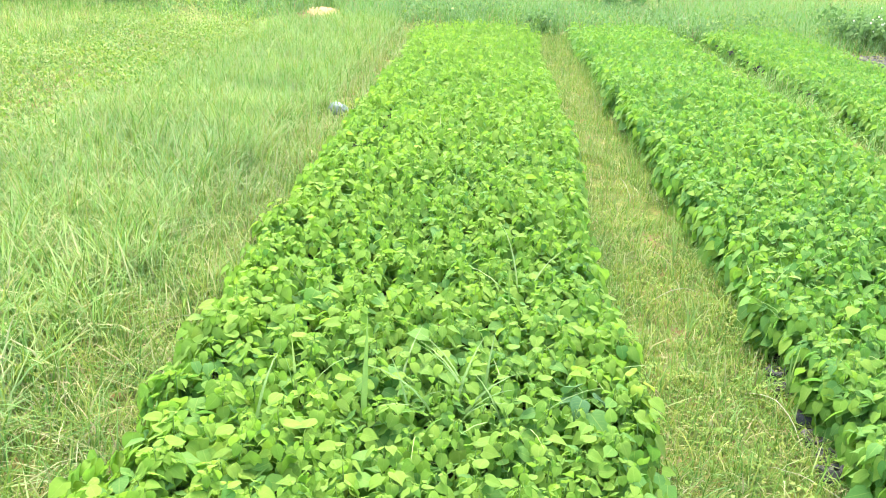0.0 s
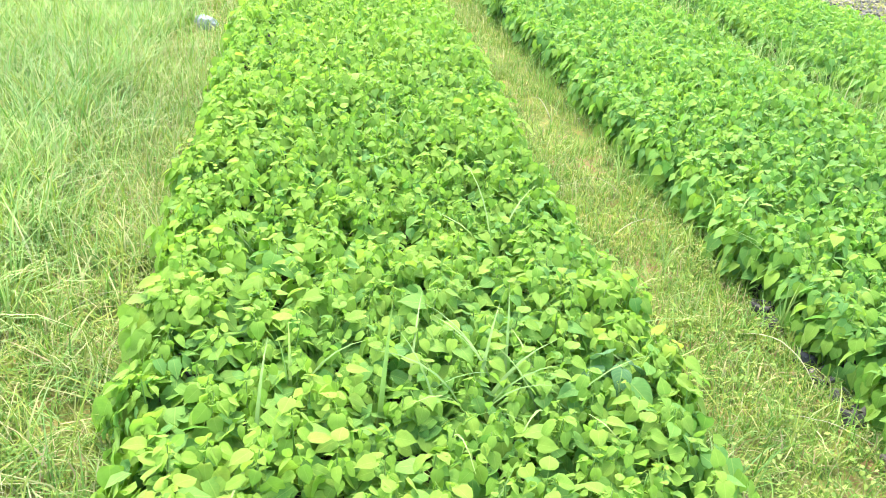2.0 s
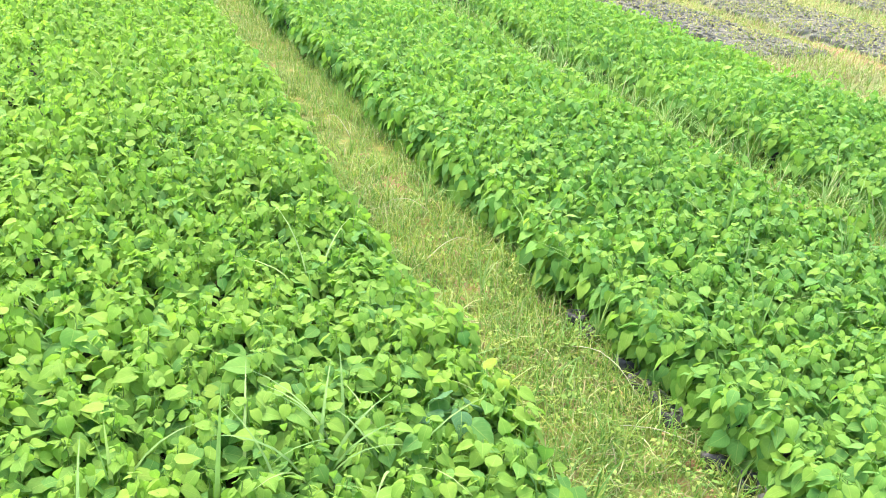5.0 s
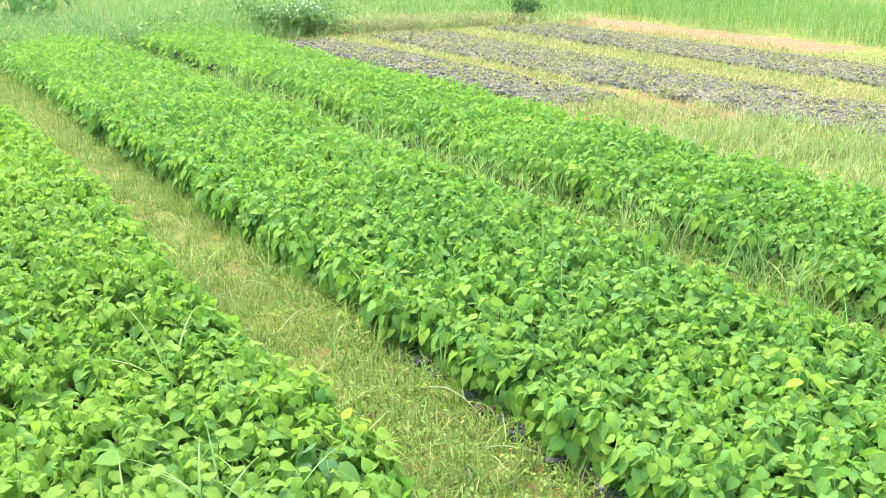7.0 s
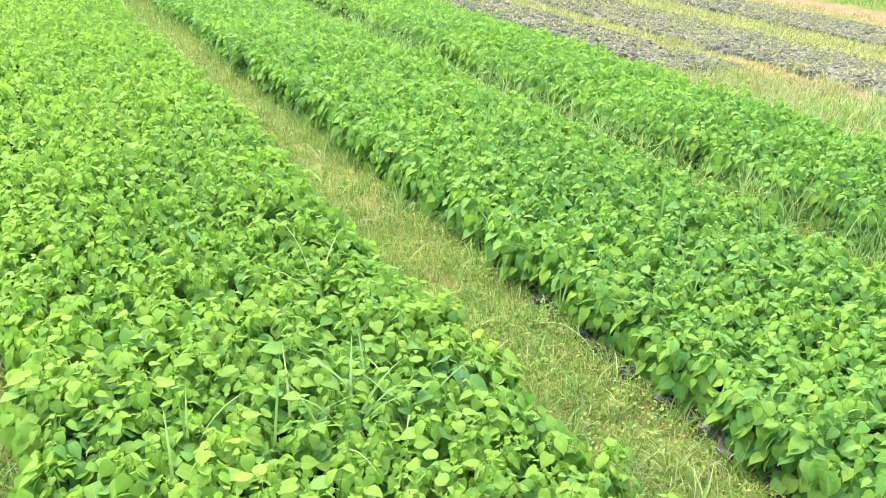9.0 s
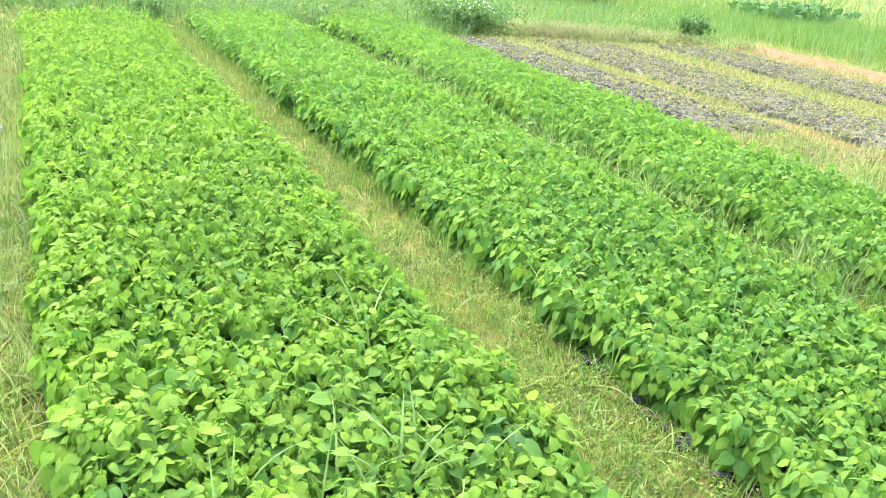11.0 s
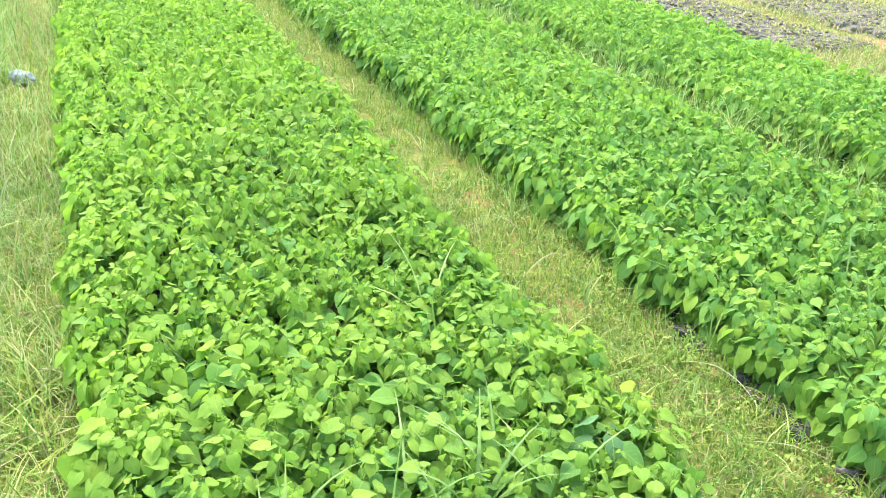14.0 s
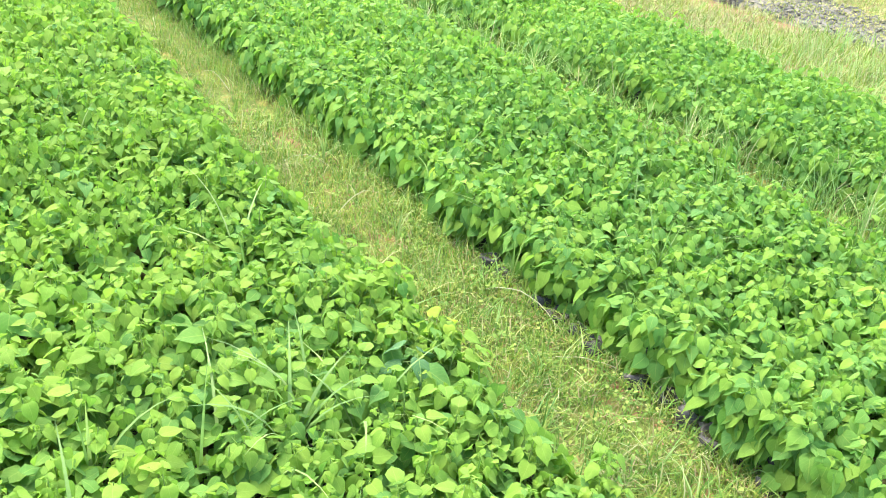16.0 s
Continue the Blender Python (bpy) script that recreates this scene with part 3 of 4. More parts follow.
    tagged(part("low_leaves", me, bed, "lower green leaves close above the bags"), kind="stuff")
    for side, edge in ((-1, x0), (1, x1)):          # leaves that hang down over the bags at the bed's two edges
        wide, n = (0.07, 1700) if index == 0 and side < 0 else (0.05, 1100)
        q = np.stack([edge + side * rng.uniform(-0.03, wide, n), 0.9 + 6.6 * rng.random(n) ** 1.5, rng.uniform(0.06, 0.2, n)], 1)
        q[:, 0] += side * edge_sway(q[:, 1], x0, side) - nip * np.clip((2.3 - q[:, 1]) / 1.1, 0, 1) * (side > 0)
        turn = -side * np.pi / 2 + rng.normal(0, 0.7, n)
        me = scatter("hanging_leaves", MID_LEAVES, rng.integers(0, 4, n), q, turns(turn, rng.normal(0.95, 0.25, n), rng.normal(0, 0.3, n)), rng.uniform(0.04, 0.075, n), leaf_slot(q, rng.uniform(0.5, 1.0, n), index, rng), [LEAF, YOUNG, LIME])
        tagged(part("hanging_leaves", me, bed, "green leaves drooping over the bags"), kind="stuff")
    rim = p[(np.abs(outward(p, x0, x1)) > 0.5) | (p[:, 1] < y0 + 0.1)]
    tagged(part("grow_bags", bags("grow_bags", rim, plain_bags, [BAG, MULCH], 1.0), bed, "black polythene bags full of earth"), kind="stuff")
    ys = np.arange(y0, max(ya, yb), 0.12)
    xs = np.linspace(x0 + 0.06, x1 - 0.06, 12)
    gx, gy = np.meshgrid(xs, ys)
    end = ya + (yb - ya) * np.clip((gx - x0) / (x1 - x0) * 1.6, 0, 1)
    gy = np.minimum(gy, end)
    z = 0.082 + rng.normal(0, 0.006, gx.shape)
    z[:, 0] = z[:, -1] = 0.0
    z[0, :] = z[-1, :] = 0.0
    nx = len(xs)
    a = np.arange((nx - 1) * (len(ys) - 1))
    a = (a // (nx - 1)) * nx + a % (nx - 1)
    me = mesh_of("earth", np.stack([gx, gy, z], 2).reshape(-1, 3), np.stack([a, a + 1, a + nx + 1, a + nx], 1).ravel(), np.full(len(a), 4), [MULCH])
    part("earth", me, bed, "dark greenish earth")
    return bed


for index, numbers in enumerate(BEDS):
    seedling_bed(index, *numbers)

# ---- seedlings that stand singly ----
leaf_mesh = {}
for k, (v, f, uv) in enumerate(LEAVES):
    for m in (LEAF, YOUNG, LIME):
        leaf_mesh[k, m.name] = mesh_of("leaf", v, np.concatenate([np.array(q) for q in f]), [len(q) for q in f], [m], uv=uv)
bag_mesh = [mesh_of("grow_bag", v, np.concatenate([np.array(q) for q in f]), [len(q) for q in f], [BAG, MULCH], slot) for v, f, slot in bag_kinds]


def seedling(tall, side, g, label, pale, lime):
    """One seedling in its bag at the origin; side: how it leans, as outward() gives it."""
    plant_at = group_of("seedling", label, "seedling", "", "seedlings in the beds")
    x0, x1 = (-0.30 * (1 - abs(side)), 9) if side < 0 else ((-9, 0.30 * (1 - side)) if side > 0 else (-9, 9))
    spot, rot, size, age, foot, top = crown(np.zeros((1, 3)), x0, x1, tall, 26 + 9 * (side != 0), g, pale)
    pieces = [tube([tuple(foot[0] - np.array([0, 0, 0.02])), tuple((foot[0] + top[0]) / 2 + g.normal(0, 0.004, 3)), tuple(top[0])], (0.0032, 0.0026, 0.0014))]
    part("stem", plain("stem", *joined(pieces), [SHOOT]), plant_at, "thin green stem")
    for s, r, z, a in zip(spot, rot, size, age):
        m = LIME if a > 0.7 and g.random() < lime else YOUNG if a + g.normal(0, 0.12) > 0.68 else LEAF
        part("leaf", leaf_mesh[int(g.integers(0, len(LEAVES))), m.name], plant_at, "", Matrix.Translation(s) @ Matrix(r.tolist()).to_4x4() @ Matrix.Scale(float(z), 4))
    at, rot, size = shoot_tips(top, 4, g)
    slots = np.where(g.random(4) < lime, 2, 1)
    tagged(part("shoot_tip", scatter("shoot_tip", MID_LEAVES, g.integers(0, 4, 4), at, rot, size, slots, [LEAF, YOUNG, LIME]), plant_at, "small folded young leaves"), kind="stuff")
    part("grow_bag", bag_mesh[int(g.integers(0, 4))], plant_at, "black polythene bag full of earth")
    return plant_at


def stand_seedlings():
    g = np.random.default_rng(21)
    kinds = {}
    for b, lo, hi in HERO:
        x0, x1, y0, ya, yb, tall, nip = BEDS[b]
        p = seedling_spots(x0, x1, y0, ya, yb, nip)
        p = p[(p[:, 1] >= lo) & (p[:, 1] <= hi)]
        p = p[np.min(np.hypot(p[:, None, 0] - ODD[:, 0], p[:, None, 1] - ODD[:, 1]), 1) > 0.05]
        for spot, lean in zip(p, outward(p, x0, x1)):
            outer = b == 0 and spot[0] < -0.02 + g.normal(0, 0.06)
            key = (b, int(round(lean * 2)), int(g.integers(0, 5)), outer)
            turn = g.uniform(0, 360) if key[1] == 0 else g.uniform(-25, 25)
            m = pose(spot[0], spot[1], 0, 0, 0, turn)
            if key not in kinds:
                text = "leafy green seedling in a black polythene bag" if key[1] == 0 else "leafy green seedling hanging over the edge of its bed"
                kinds[key] = seedling(tall * g.uniform(0.86, 1.12), key[1] / 2, g, text, (0.6 if outer else 0.26) if b == 0 else -0.22, 0.65 if outer else 0.06)
                kinds[key].matrix_basis = m
            else:
                copy_thing(kinds[key], m)


stand_seedlings()

# ---- grass ----
def noise_of(p):
    return np.array([noise.noise((float(a) * 1.7, float(b) * 1.7, 5.0)) for a, b in p[:, :2]])


def lawn(name, label, me):
    tagged(new(name, me), label, "grass", kind="stuff")


def lengths(n, lo, hi):
    return lo + (hi - lo) * rng.beta(1.6, 2.2, n)


def stand(name, label, spots, lo, hi, width, bend, mats, shares, steps=(0.0, 0.4, 0.75, 1.0)):
    spots = spots[(np.abs(spots[:, 0] + 2.15) > 0.26) | (np.abs(spots[:, 1] - 12.7) > 1.2)]      # the bare bank stays open
    n = len(spots)
    lawn(name, label, blades(name, spots, lengths(n, lo, hi), width * rng.uniform(0.6, 1.4, n), rng.uniform(bend[0], bend[1], n), mats, shares, None, steps))


FRINGE = [(0.88, 0.34), (1.5, 0.34), (2.82, 0.2), (3.42, 0.16), (-0.46, 0.3), (4.74, 0.4)]     # feet of the beds
THREE, FAR = [GRASS, PALE, STRAW], (0.0, 0.55, 1.0)
p = strewn(26000, 0.8, 1.6, 1.0, 4.0, 0.03)
p = p[(noise_of(2.2 * p) < rng.uniform(0.12, 0.42, len(p))) | (rng.random(len(p)) < 0.35)]          # worn through in places
stand("path_grass", "short trodden yellow-green grass on the path", p, 0.02, 0.12, 0.0048, (0.2, 1.2), [TURF, GRASS, OLD_STRAW, STRAW], (0.56, 0.26, 0.07, 0.11))
stand("near_grass", "short grass in front of the beds", np.concatenate([strewn(4000, -4.0, 6.5, -2.5, 0.6, 0.1, 14), strewn(2500, 4.8, 11.0, -1.5, 1.8, 0.12, 14), strewn(3500, -6.5, -1.0, -1.5, 2.2, 0.12, 14)]), 0.05, 0.22, 0.009, (0.3, 1.1), THREE, (0.5, 0.32, 0.18), FAR)
stand("path_grass", "short trodden yellow-green grass on the path", strewn(22000, 0.8, 1.62, 4.0, 12.2, 0.04), 0.03, 0.14, 0.005, (0.2, 1.2), [TURF, GRASS, OLD_STRAW, STRAW], (0.66, 0.20, 0.05, 0.09), FAR)
stand("path_grass", "longer grass blades along the path", strewn(2200, 0.85, 1.6, 0.9, 11.8, 0.03, 7), 0.09, 0.23, 0.0055, (0.2, 1.0), [TURF, GRASS, PALE, STRAW], (0.46, 0.24, 0.20, 0.10))
for fx, wide in FRINGE:
    p = strewn(3600, fx - wide / 4, fx + wide / 4, 0.4, 12.0, 0.035, 10)
    p = p[(fx != 1.5) | (p[:, 1] > 2.6) | (rng.random(len(p)) < 0.4)]        # bags lie bare along the path
    stand("edge_grass", "grass growing up along the foot of a bed", p, 0.06, 0.21, 0.006, (0.3, 1.2), [GRASS, TURF, PALE], (0.45, 0.33, 0.22))
stand("gap_grass", "green grass growing in the gap between two beds", np.concatenate([strewn(10000, 2.78, 3.42, 1.0, 12.5, 0.05), strewn(700, 2.76, 3.30, 1.0, 12.5, 0.03, 7)]), 0.04, 0.17, 0.006, (0.3, 1.1), [GRASS, BLUISH_GRASS, TURF], (0.60, 0.18, 0.22))
stand("gap_grass", "long pale grass blades standing in the gap between two beds", np.concatenate([strewn(1500, 2.84, 3.44, 1.0, 9.0, 0.04, 9), strewn(500, 3.30, 3.52, 1.2, 6.0, 0.03, 8)]), 0.18, 0.43, 0.0065, (0.1, 0.9), [PALE, GRASS, STRAW], (0.42, 0.40, 0.18))
stand("verge_grass", "taller seeding grass along the outer side of the first bed", np.concatenate([strewn(1300, -1.25, -0.50, 2.6, 5.6, 0.045, 9), strewn(900, -1.25, -0.50, 6.3, 11.0, 0.05, 9)]), 0.14, 0.36, 0.0058, (0.1, 0.9), [PALE, STRAW, TURF], (0.36, 0.36, 0.28))
stand("verge_grass", "matted short grass beside the bed", np.concatenate([strewn(18000, -1.45, -0.42, 0.9, 5.0, 0.05), strewn(8000, -1.3, -0.4, 5.0, 11.5, 0.05)]), 0.05, 0.26, 0.006, (0.2, 1.3), [GRASS, TURF, STRAW, PALE, OLD_STRAW], (0.25, 0.44, 0.18, 0.08, 0.05))
stand("tall_grass", "tall pale green grass in loose tufts", strewn(20000, -2.3, -0.95, 0.8, 6.0, 0.055, 20), 0.16, 0.46, 0.008, (0.2, 1.0), [GRASS, PALE, TURF, STRAW], (0.17, 0.43, 0.25, 0.15))
stand("tall_grass", "tall pale green grass in loose tufts", strewn(16000, -2.3, -0.9, 6.0, 12.0, 0.07, 20), 0.16, 0.46, 0.009, (0.2, 1.0), [GRASS, PALE, TURF, STRAW], (0.18, 0.46, 0.24, 0.12), FAR)
stand("tall_grass", "tall pale green grass round the low weedy patch", np.concatenate([strewn(5000, -4.4, -2.2, 1.5, 3.6, 0.07), strewn(7500, -8.5, -4.0, 3.0, 14.0, 0.12, 16), strewn(6000, -9.5, -4.0, 7.5, 12.0, 0.12, 16)]), 0.10, 0.34, 0.008, (0.2, 1.0), [GRASS, TURF, PALE, STRAW], (0.36, 0.26, 0.22, 0.16), FAR)
stand("patch_grass", "short mixed grass among low weeds", strewn(28000, -4.6, -2.0, 3.0, 11.0, 0.08), 0.06, 0.24, 0.007, (0.3, 1.2), [GRASS, TURF, PALE, STRAW], (0.26, 0.30, 0.18, 0.26), FAR)
# bluish blades mixed in to dull this band like shaded grass
stand("back_grass", "tall green grass behind the beds", np.concatenate([strewn(26000, -3.5, 6.0, 12.1, 16.5, 0.12, 20), strewn(9000, -9.0, 9.0, 16.5, 24.0, 0.25, 20), strewn(12000, 4.0, 14.0, 14.0, 22.0, 0.2, 20)]), 0.22, 0.62, 0.010, (0.2, 1.0), [GRASS, BLUISH_GRASS, OLD_STRAW], (0.48, 0.42, 0.10), FAR)
stand("back_grass", "pale green grass at the far end of the weedy patch", strewn(5000, -9.0, -1.0, 11.0, 16.5, 0.12, 16), 0.2, 0.5, 0.010, (0.2, 1.0), THREE, (0.66, 0.28, 0.06), FAR)
stand("field_grass", "tall bright green grass beyond the cleared strip", np.concatenate([strewn(18000, 13.6, 22.0, 5.0, 20.0, 0.2, 16), strewn(7000, 9.0, 26.0, 13.6, 26.0, 0.3, 16), strewn(7000, 14.0, 34.0, 10.0, 26.0, 0.4, 16)]), 0.25, 0.60, 0.011, (0.05, 0.6), [GRASS, TURF, PALE, BLUISH_GRASS], (0.48, 0.18, 0.14, 0.20), FAR)
stand("field_grass", "tall grass far beyond the field", strewn(11000, -15.0, 66.0, 22.0, 58.0, 0.6, 14), 0.3, 0.8, 0.045, (0.1, 0.8), [GRASS, BLUISH_GRASS, OLD_STRAW], (0.44, 0.46, 0.10), FAR)
stand("dry_tussocks", "bleached straw heaped along the edge of the field", strewn(9000, 6.6, 11.2, 12.9, 13.7, 0.15, 50), 0.15, 0.5, 0.011, (0.6, 1.6), [OLD_STRAW, STRAW, GRASS], (0.66, 0.16, 0.18), FAR)
stand("dry_tussocks", "dry straw-coloured grass mixed with green tussocks", strewn(9000, 4.9, 12.4, 12.7, 14.6, 0.12, 30), 0.16, 0.45, 0.012, (0.4, 1.5), THREE, (0.42, 0.28, 0.30), FAR)
stand("field_grass", "thin yellow-green grass between the rows of old bags", np.concatenate([strewn(3600, 6.3, 7.3, 7.4, 12.4, 0.1), strewn(1500, 6.3, 7.3, 4.5, 7.4, 0.1), strewn(7500, 8.4, 10.1, 4.0, 12.4, 0.12), strewn(3000, 11.4, 12.4, 4.0, 12.4, 0.1), strewn(6000, 5.5, 11.7, 4.0, 12.4, 0.12, 18)]), 0.05, 0.17, 0.009, (0.3, 1.1), [TURF, PALE, STRAW, OLD_STRAW], (0.22, 0.08, 0.26, 0.44), FAR)
stand("field_grass", "yellowish grass beside the bed, some tall", np.concatenate([strewn(9000, 4.75, 7.0, 1.2, 4.6, 0.07), strewn(10000, 6.5, 13.5, 1.0, 3.9, 0.12, 16)]), 0.08, 0.34, 0.009, (0.2, 1.0), [TURF, PALE, STRAW, OLD_STRAW], (0.36, 0.34, 0.24, 0.06), FAR)
stand("field_grass", "thin short yellow grass over bare soil beside the bed", np.concatenate([strewn(6000, 4.75, 6.6, 4.2, 6.4, 0.07), strewn(350, 6.6, 7.1, 4.2, 6.4, 0.07), strewn(1500, 7.0, 12.0, 3.3, 4.2, 0.1), strewn(2500, 4.7, 5.5, 6.0, 12.4, 0.08)]), 0.05, 0.2, 0.008, (0.3, 1.2), [TURF, PALE, STRAW, OLD_STRAW], (0.40, 0.08, 0.28, 0.24), FAR)
stand("bed_weeds", "long narrow grass blades growing through the seedlings", np.concatenate([strewn(170, -0.4, 0.9, 0.9, 11, 0.03, 4), strewn(420, 1.5, 2.9, 0.9, 12, 0.04, 5), strewn(90, 3.5, 4.7, 1, 12, 0.03, 4)]), 0.28, 0.48, 0.0105, (0.2, 0.9), [GRASS, BLADE], (0.4, 0.6))


# ---- rows of old bags ----
def old_bags(x0, x1, y0, y1, skew, dead):
    bed = group_of("bag_bed", "flat bed of weathered black bags with small dry yellowish seedlings", "bag bed", "stuff", "beds of old bags")
    gx, gy = np.meshgrid(np.arange(x0, x1, 0.078), np.arange(y0, y1, 0.078))
    p = np.stack([gx.ravel(), gy.ravel(), np.zeros(gx.size)], 1)
    p[:, :2] += rng.normal(0, 0.016, (len(p), 2))
    p[:, 0] += skew * (p[:, 1] - y0) / (y1 - y0)
    rim = np.minimum(np.minimum(p[:, 0] - x0 - np.minimum(skew, 0), x1 + max(skew, 0) - p[:, 0]), p[:, 1] - y0)
    p = p[rng.random(len(p)) > np.where(rim < 0.12, 0.45, 0.07)]
    kinds = [bag_shape(0.043, 0.046, 5, 0.5, 40 + k, LOW_RINGS) for k in range(5)]
    # earth sheet added to lighten the shadowed gaps between the bags
    xs, ys = np.linspace(x0 - 0.04, x1, 9), np.linspace(y0 - 0.04, y1, 40)
    ex, ey = np.meshgrid(xs, ys)
    ez = 0.03 + rng.normal(0, 0.004, ex.shape)
    ez[:, 0] = ez[:, -1] = ez[0, :] = ez[-1, :] = -0.02
    a = np.arange(8 * 39)
    a = (a // 8) * 9 + a % 8
    part("earth", mesh_of("earth", np.stack([ex + skew * (ey - y0) / (y1 - y0), ey, ez], 2).reshape(-1, 3), np.stack([a, a + 1, a + 10, a + 9], 1).ravel(), np.full(len(a), 4), [OLD_EARTH]), bed, "grey dry earth")
    near = np.argsort(p[:, 0] + p[:, 1])[:90]
    far = np.setdiff1d(np.arange(len(p)), near)
    tagged(part("grow_bags", bags("grow_bags", p[far], kinds, [OLD_BAG, OLD_EARTH], 0.95), bed), kind="stuff")
    single = [mesh_of("grow_bag", v, np.concatenate([np.array(q) for q in f]), [len(q) for q in f], [OLD_BAG, OLD_EARTH], slot) for v, f, slot in kinds]
    for x, y, z in p[near]:
        part("grow_bag", single[int(rng.integers(0, len(single)))], bed, "", pose(x, y, z, rng.normal(0, 5), rng.normal(0, 5), rng.uniform(0, 360)) @ Matrix.Scale(rng.uniform(0.88, 1.1), 4))
    q = p[rng.random(len(p)) < dead + 0.9 * noise_of(p * 1.2)]          # thick in some places, dead away in others
    many = 5
    spot = np.repeat(q, many, 0) + np.concatenate([rng.normal(0, 0.03, (len(q) * many, 2)), rng.uniform(0.045, 0.12, (len(q) * many, 1))], 1)
    n = len(spot)
    me = scatter("leaves", SIMPLE, rng.integers(0, 3, n), spot, turns(rng.uniform(0, 6.28, n), rng.normal(0.5, 0.4, n), rng.normal(0, 0.4, n)), rng.uniform(0.014, 0.034, n), np.zeros(n, int), [DRY])
    tagged(part("dry_leaves", me, bed, "yellowed small leaves"), kind="stuff")


old_bags(5.6, 6.6, 6.2, 12.0, -0.2, 0.6)
old_bags(7.1, 8.6, 3.6, 12.2, 0.0, 0.9)
old_bags(10.0, 11.5, 3.6, 12.4, -0.3, 0.65)


# ---- weeds and shrubs ----
def low_weeds():
    n = 12000
    p = strewn(n, -4.3, -2.05, 2.8, 10.9, 0.16, 40)
    p[:, 2] = rng.uniform(0.02, 0.17, n)
    me = scatter("weeds", SIMPLE, rng.integers(0, 3, n), p, turns(rng.uniform(0, 6.28, n), rng.normal(0.35, 0.4, n), rng.normal(0, 0.4, n)), rng.uniform(0.018, 0.04, n), np.zeros(n, int), [WEED])
    tagged(new("low_weeds", me), "low yellow-green broad-leaved weeds with browned leaves", "weeds", kind="stuff")


low_weeds()


def weed_clumps():
    """Taller weeds that stand in clumps of two tones on the low patch."""
    n = 9000
    p = strewn(n, -4.4, -2.0, 3.0, 11.0, 0.17, 150)
    tone = np.where(rng.random(n) < 0.2, 2, (noise_of(p) > 0.05).astype(int))
    p[:, 2] = 0.03 + 0.2 * rng.beta(1.5, 1.5, n)
    me = scatter("weeds", SIMPLE, rng.integers(0, 3, n), p, turns(rng.uniform(0, 6.28, n), rng.normal(0.4, 0.4, n), rng.normal(0, 0.4, n)), rng.uniform(0.018, 0.036, n), tone, [WEED, TURF, GRASS])
    tagged(new("low_weeds", me), "clumps of yellow-green broad-leaved weeds", "weeds", kind="stuff")


weed_clumps()


def path_weeds():
    """Small clover-like leaves that lie close to the trodden ground."""
    p = np.concatenate([strewn(3000, 0.9, 1.5, 0.3, 4.0, 0.05, 30), strewn(1500, -1.3, -0.5, 0.3, 4.0, 0.05, 30)])
    n = len(p)
    p[:, 2] = rng.uniform(0.012, 0.06, n)
    me = scatter("weeds", FAR_LEAVES, rng.integers(0, 3, n), p, turns(rng.uniform(0, 6.28, n), rng.normal(0.2, 0.3, n), rng.normal(0, 0.3, n)), rng.uniform(0.007, 0.017, n), np.zeros(n, int), [WEED])
    tagged(new("path_weeds", me), "small broad-leaved weeds among trodden grass", "weeds", kind="stuff")


path_weeds()


def slumped_bags(bed):
    """Crumpled bags that bulge out of the bed's foot, with spilled red soil."""
    g = np.random.default_rng(33)
    kinds = []
    for k in range(5):
        v, f, slot = bag_shape(0.055, 0.075, 12, 0.7, 70 + k, ((0.0, 0.95), (0.25, 1.08), (0.5, 0.98), (0.75, 1.05), (1.0, 0.9), (0.9, 0.72), (0.8, 0.6)))
        kinds.append(mesh_of("grow_bag", v, np.concatenate([np.array(q) for q in f]), [len(q) for q in f], [CREASED, MULCH], slot))
    for y in np.arange(0.75, 2.4, 0.1):
        if g.random() < 0.8:
            part("grow_bag", kinds[int(g.integers(0, 5))], bed, "crumpled black polythene bag with red soil", pose(1.462 + g.normal(0, 0.014), y, -0.01, g.normal(0, 8), g.normal(-12, 8), g.uniform(0, 360)) @ Matrix.Scale(g.uniform(0.55, 0.95), 4))
    n = 350
    spots = np.stack([1.41 + 0.05 * g.standard_normal(n), g.uniform(0.6, 2.5, n), g.uniform(0, 0.008, n)], 1)
    shape = tube([(0, 0, -0.4), (0, 0, 0.1), (0, 0, 0.6)], (0.7, 1.0, 0.35), 5)
    shape = (np.array(shape[0]), shape[1] + [(10, 11, 12, 13, 14)], np.zeros((15, 2)))
    me = scatter("clods", [shape], np.zeros(n, int), spots, turns(g.uniform(0, 6.28, n), g.normal(0, 0.5, n), g.normal(0, 0.5, n)), g.uniform(0.002, 0.007, n), np.zeros(n, int), [SOIL])
    tagged(part("clods", me, bed, "crumbs of spilled red soil"), kind="stuff")


slumped_bags(bpy.data.objects["seedling_bed.001"])


def herbs(n, x0, x1, y0, y1, tall, label, mats, shares):
    p = strewn(n, x0, x1, y0, y1, 0.2, 60)
    p[:, 2] = tall * rng.beta(1.6, 1.6, n) * (0.7 + 0.5 * np.sin(p[:, 0] * 3.1) * np.sin(p[:, 1] * 2.3 + 1))
    p[:, 2] = np.clip(p[:, 2], 0.02, None)
    me = scatter("herbs", SIMPLE, rng.integers(0, 3, n), p, turns(rng.uniform(0, 6.28, n), rng.normal(0.45, 0.4, n), rng.normal(0, 0.4, n)), rng.uniform(0.03, 0.06, n), rng.choice(len(mats), n, p=shares), mats)
    tagged(new("herbs", me), label, "weeds", kind="stuff")


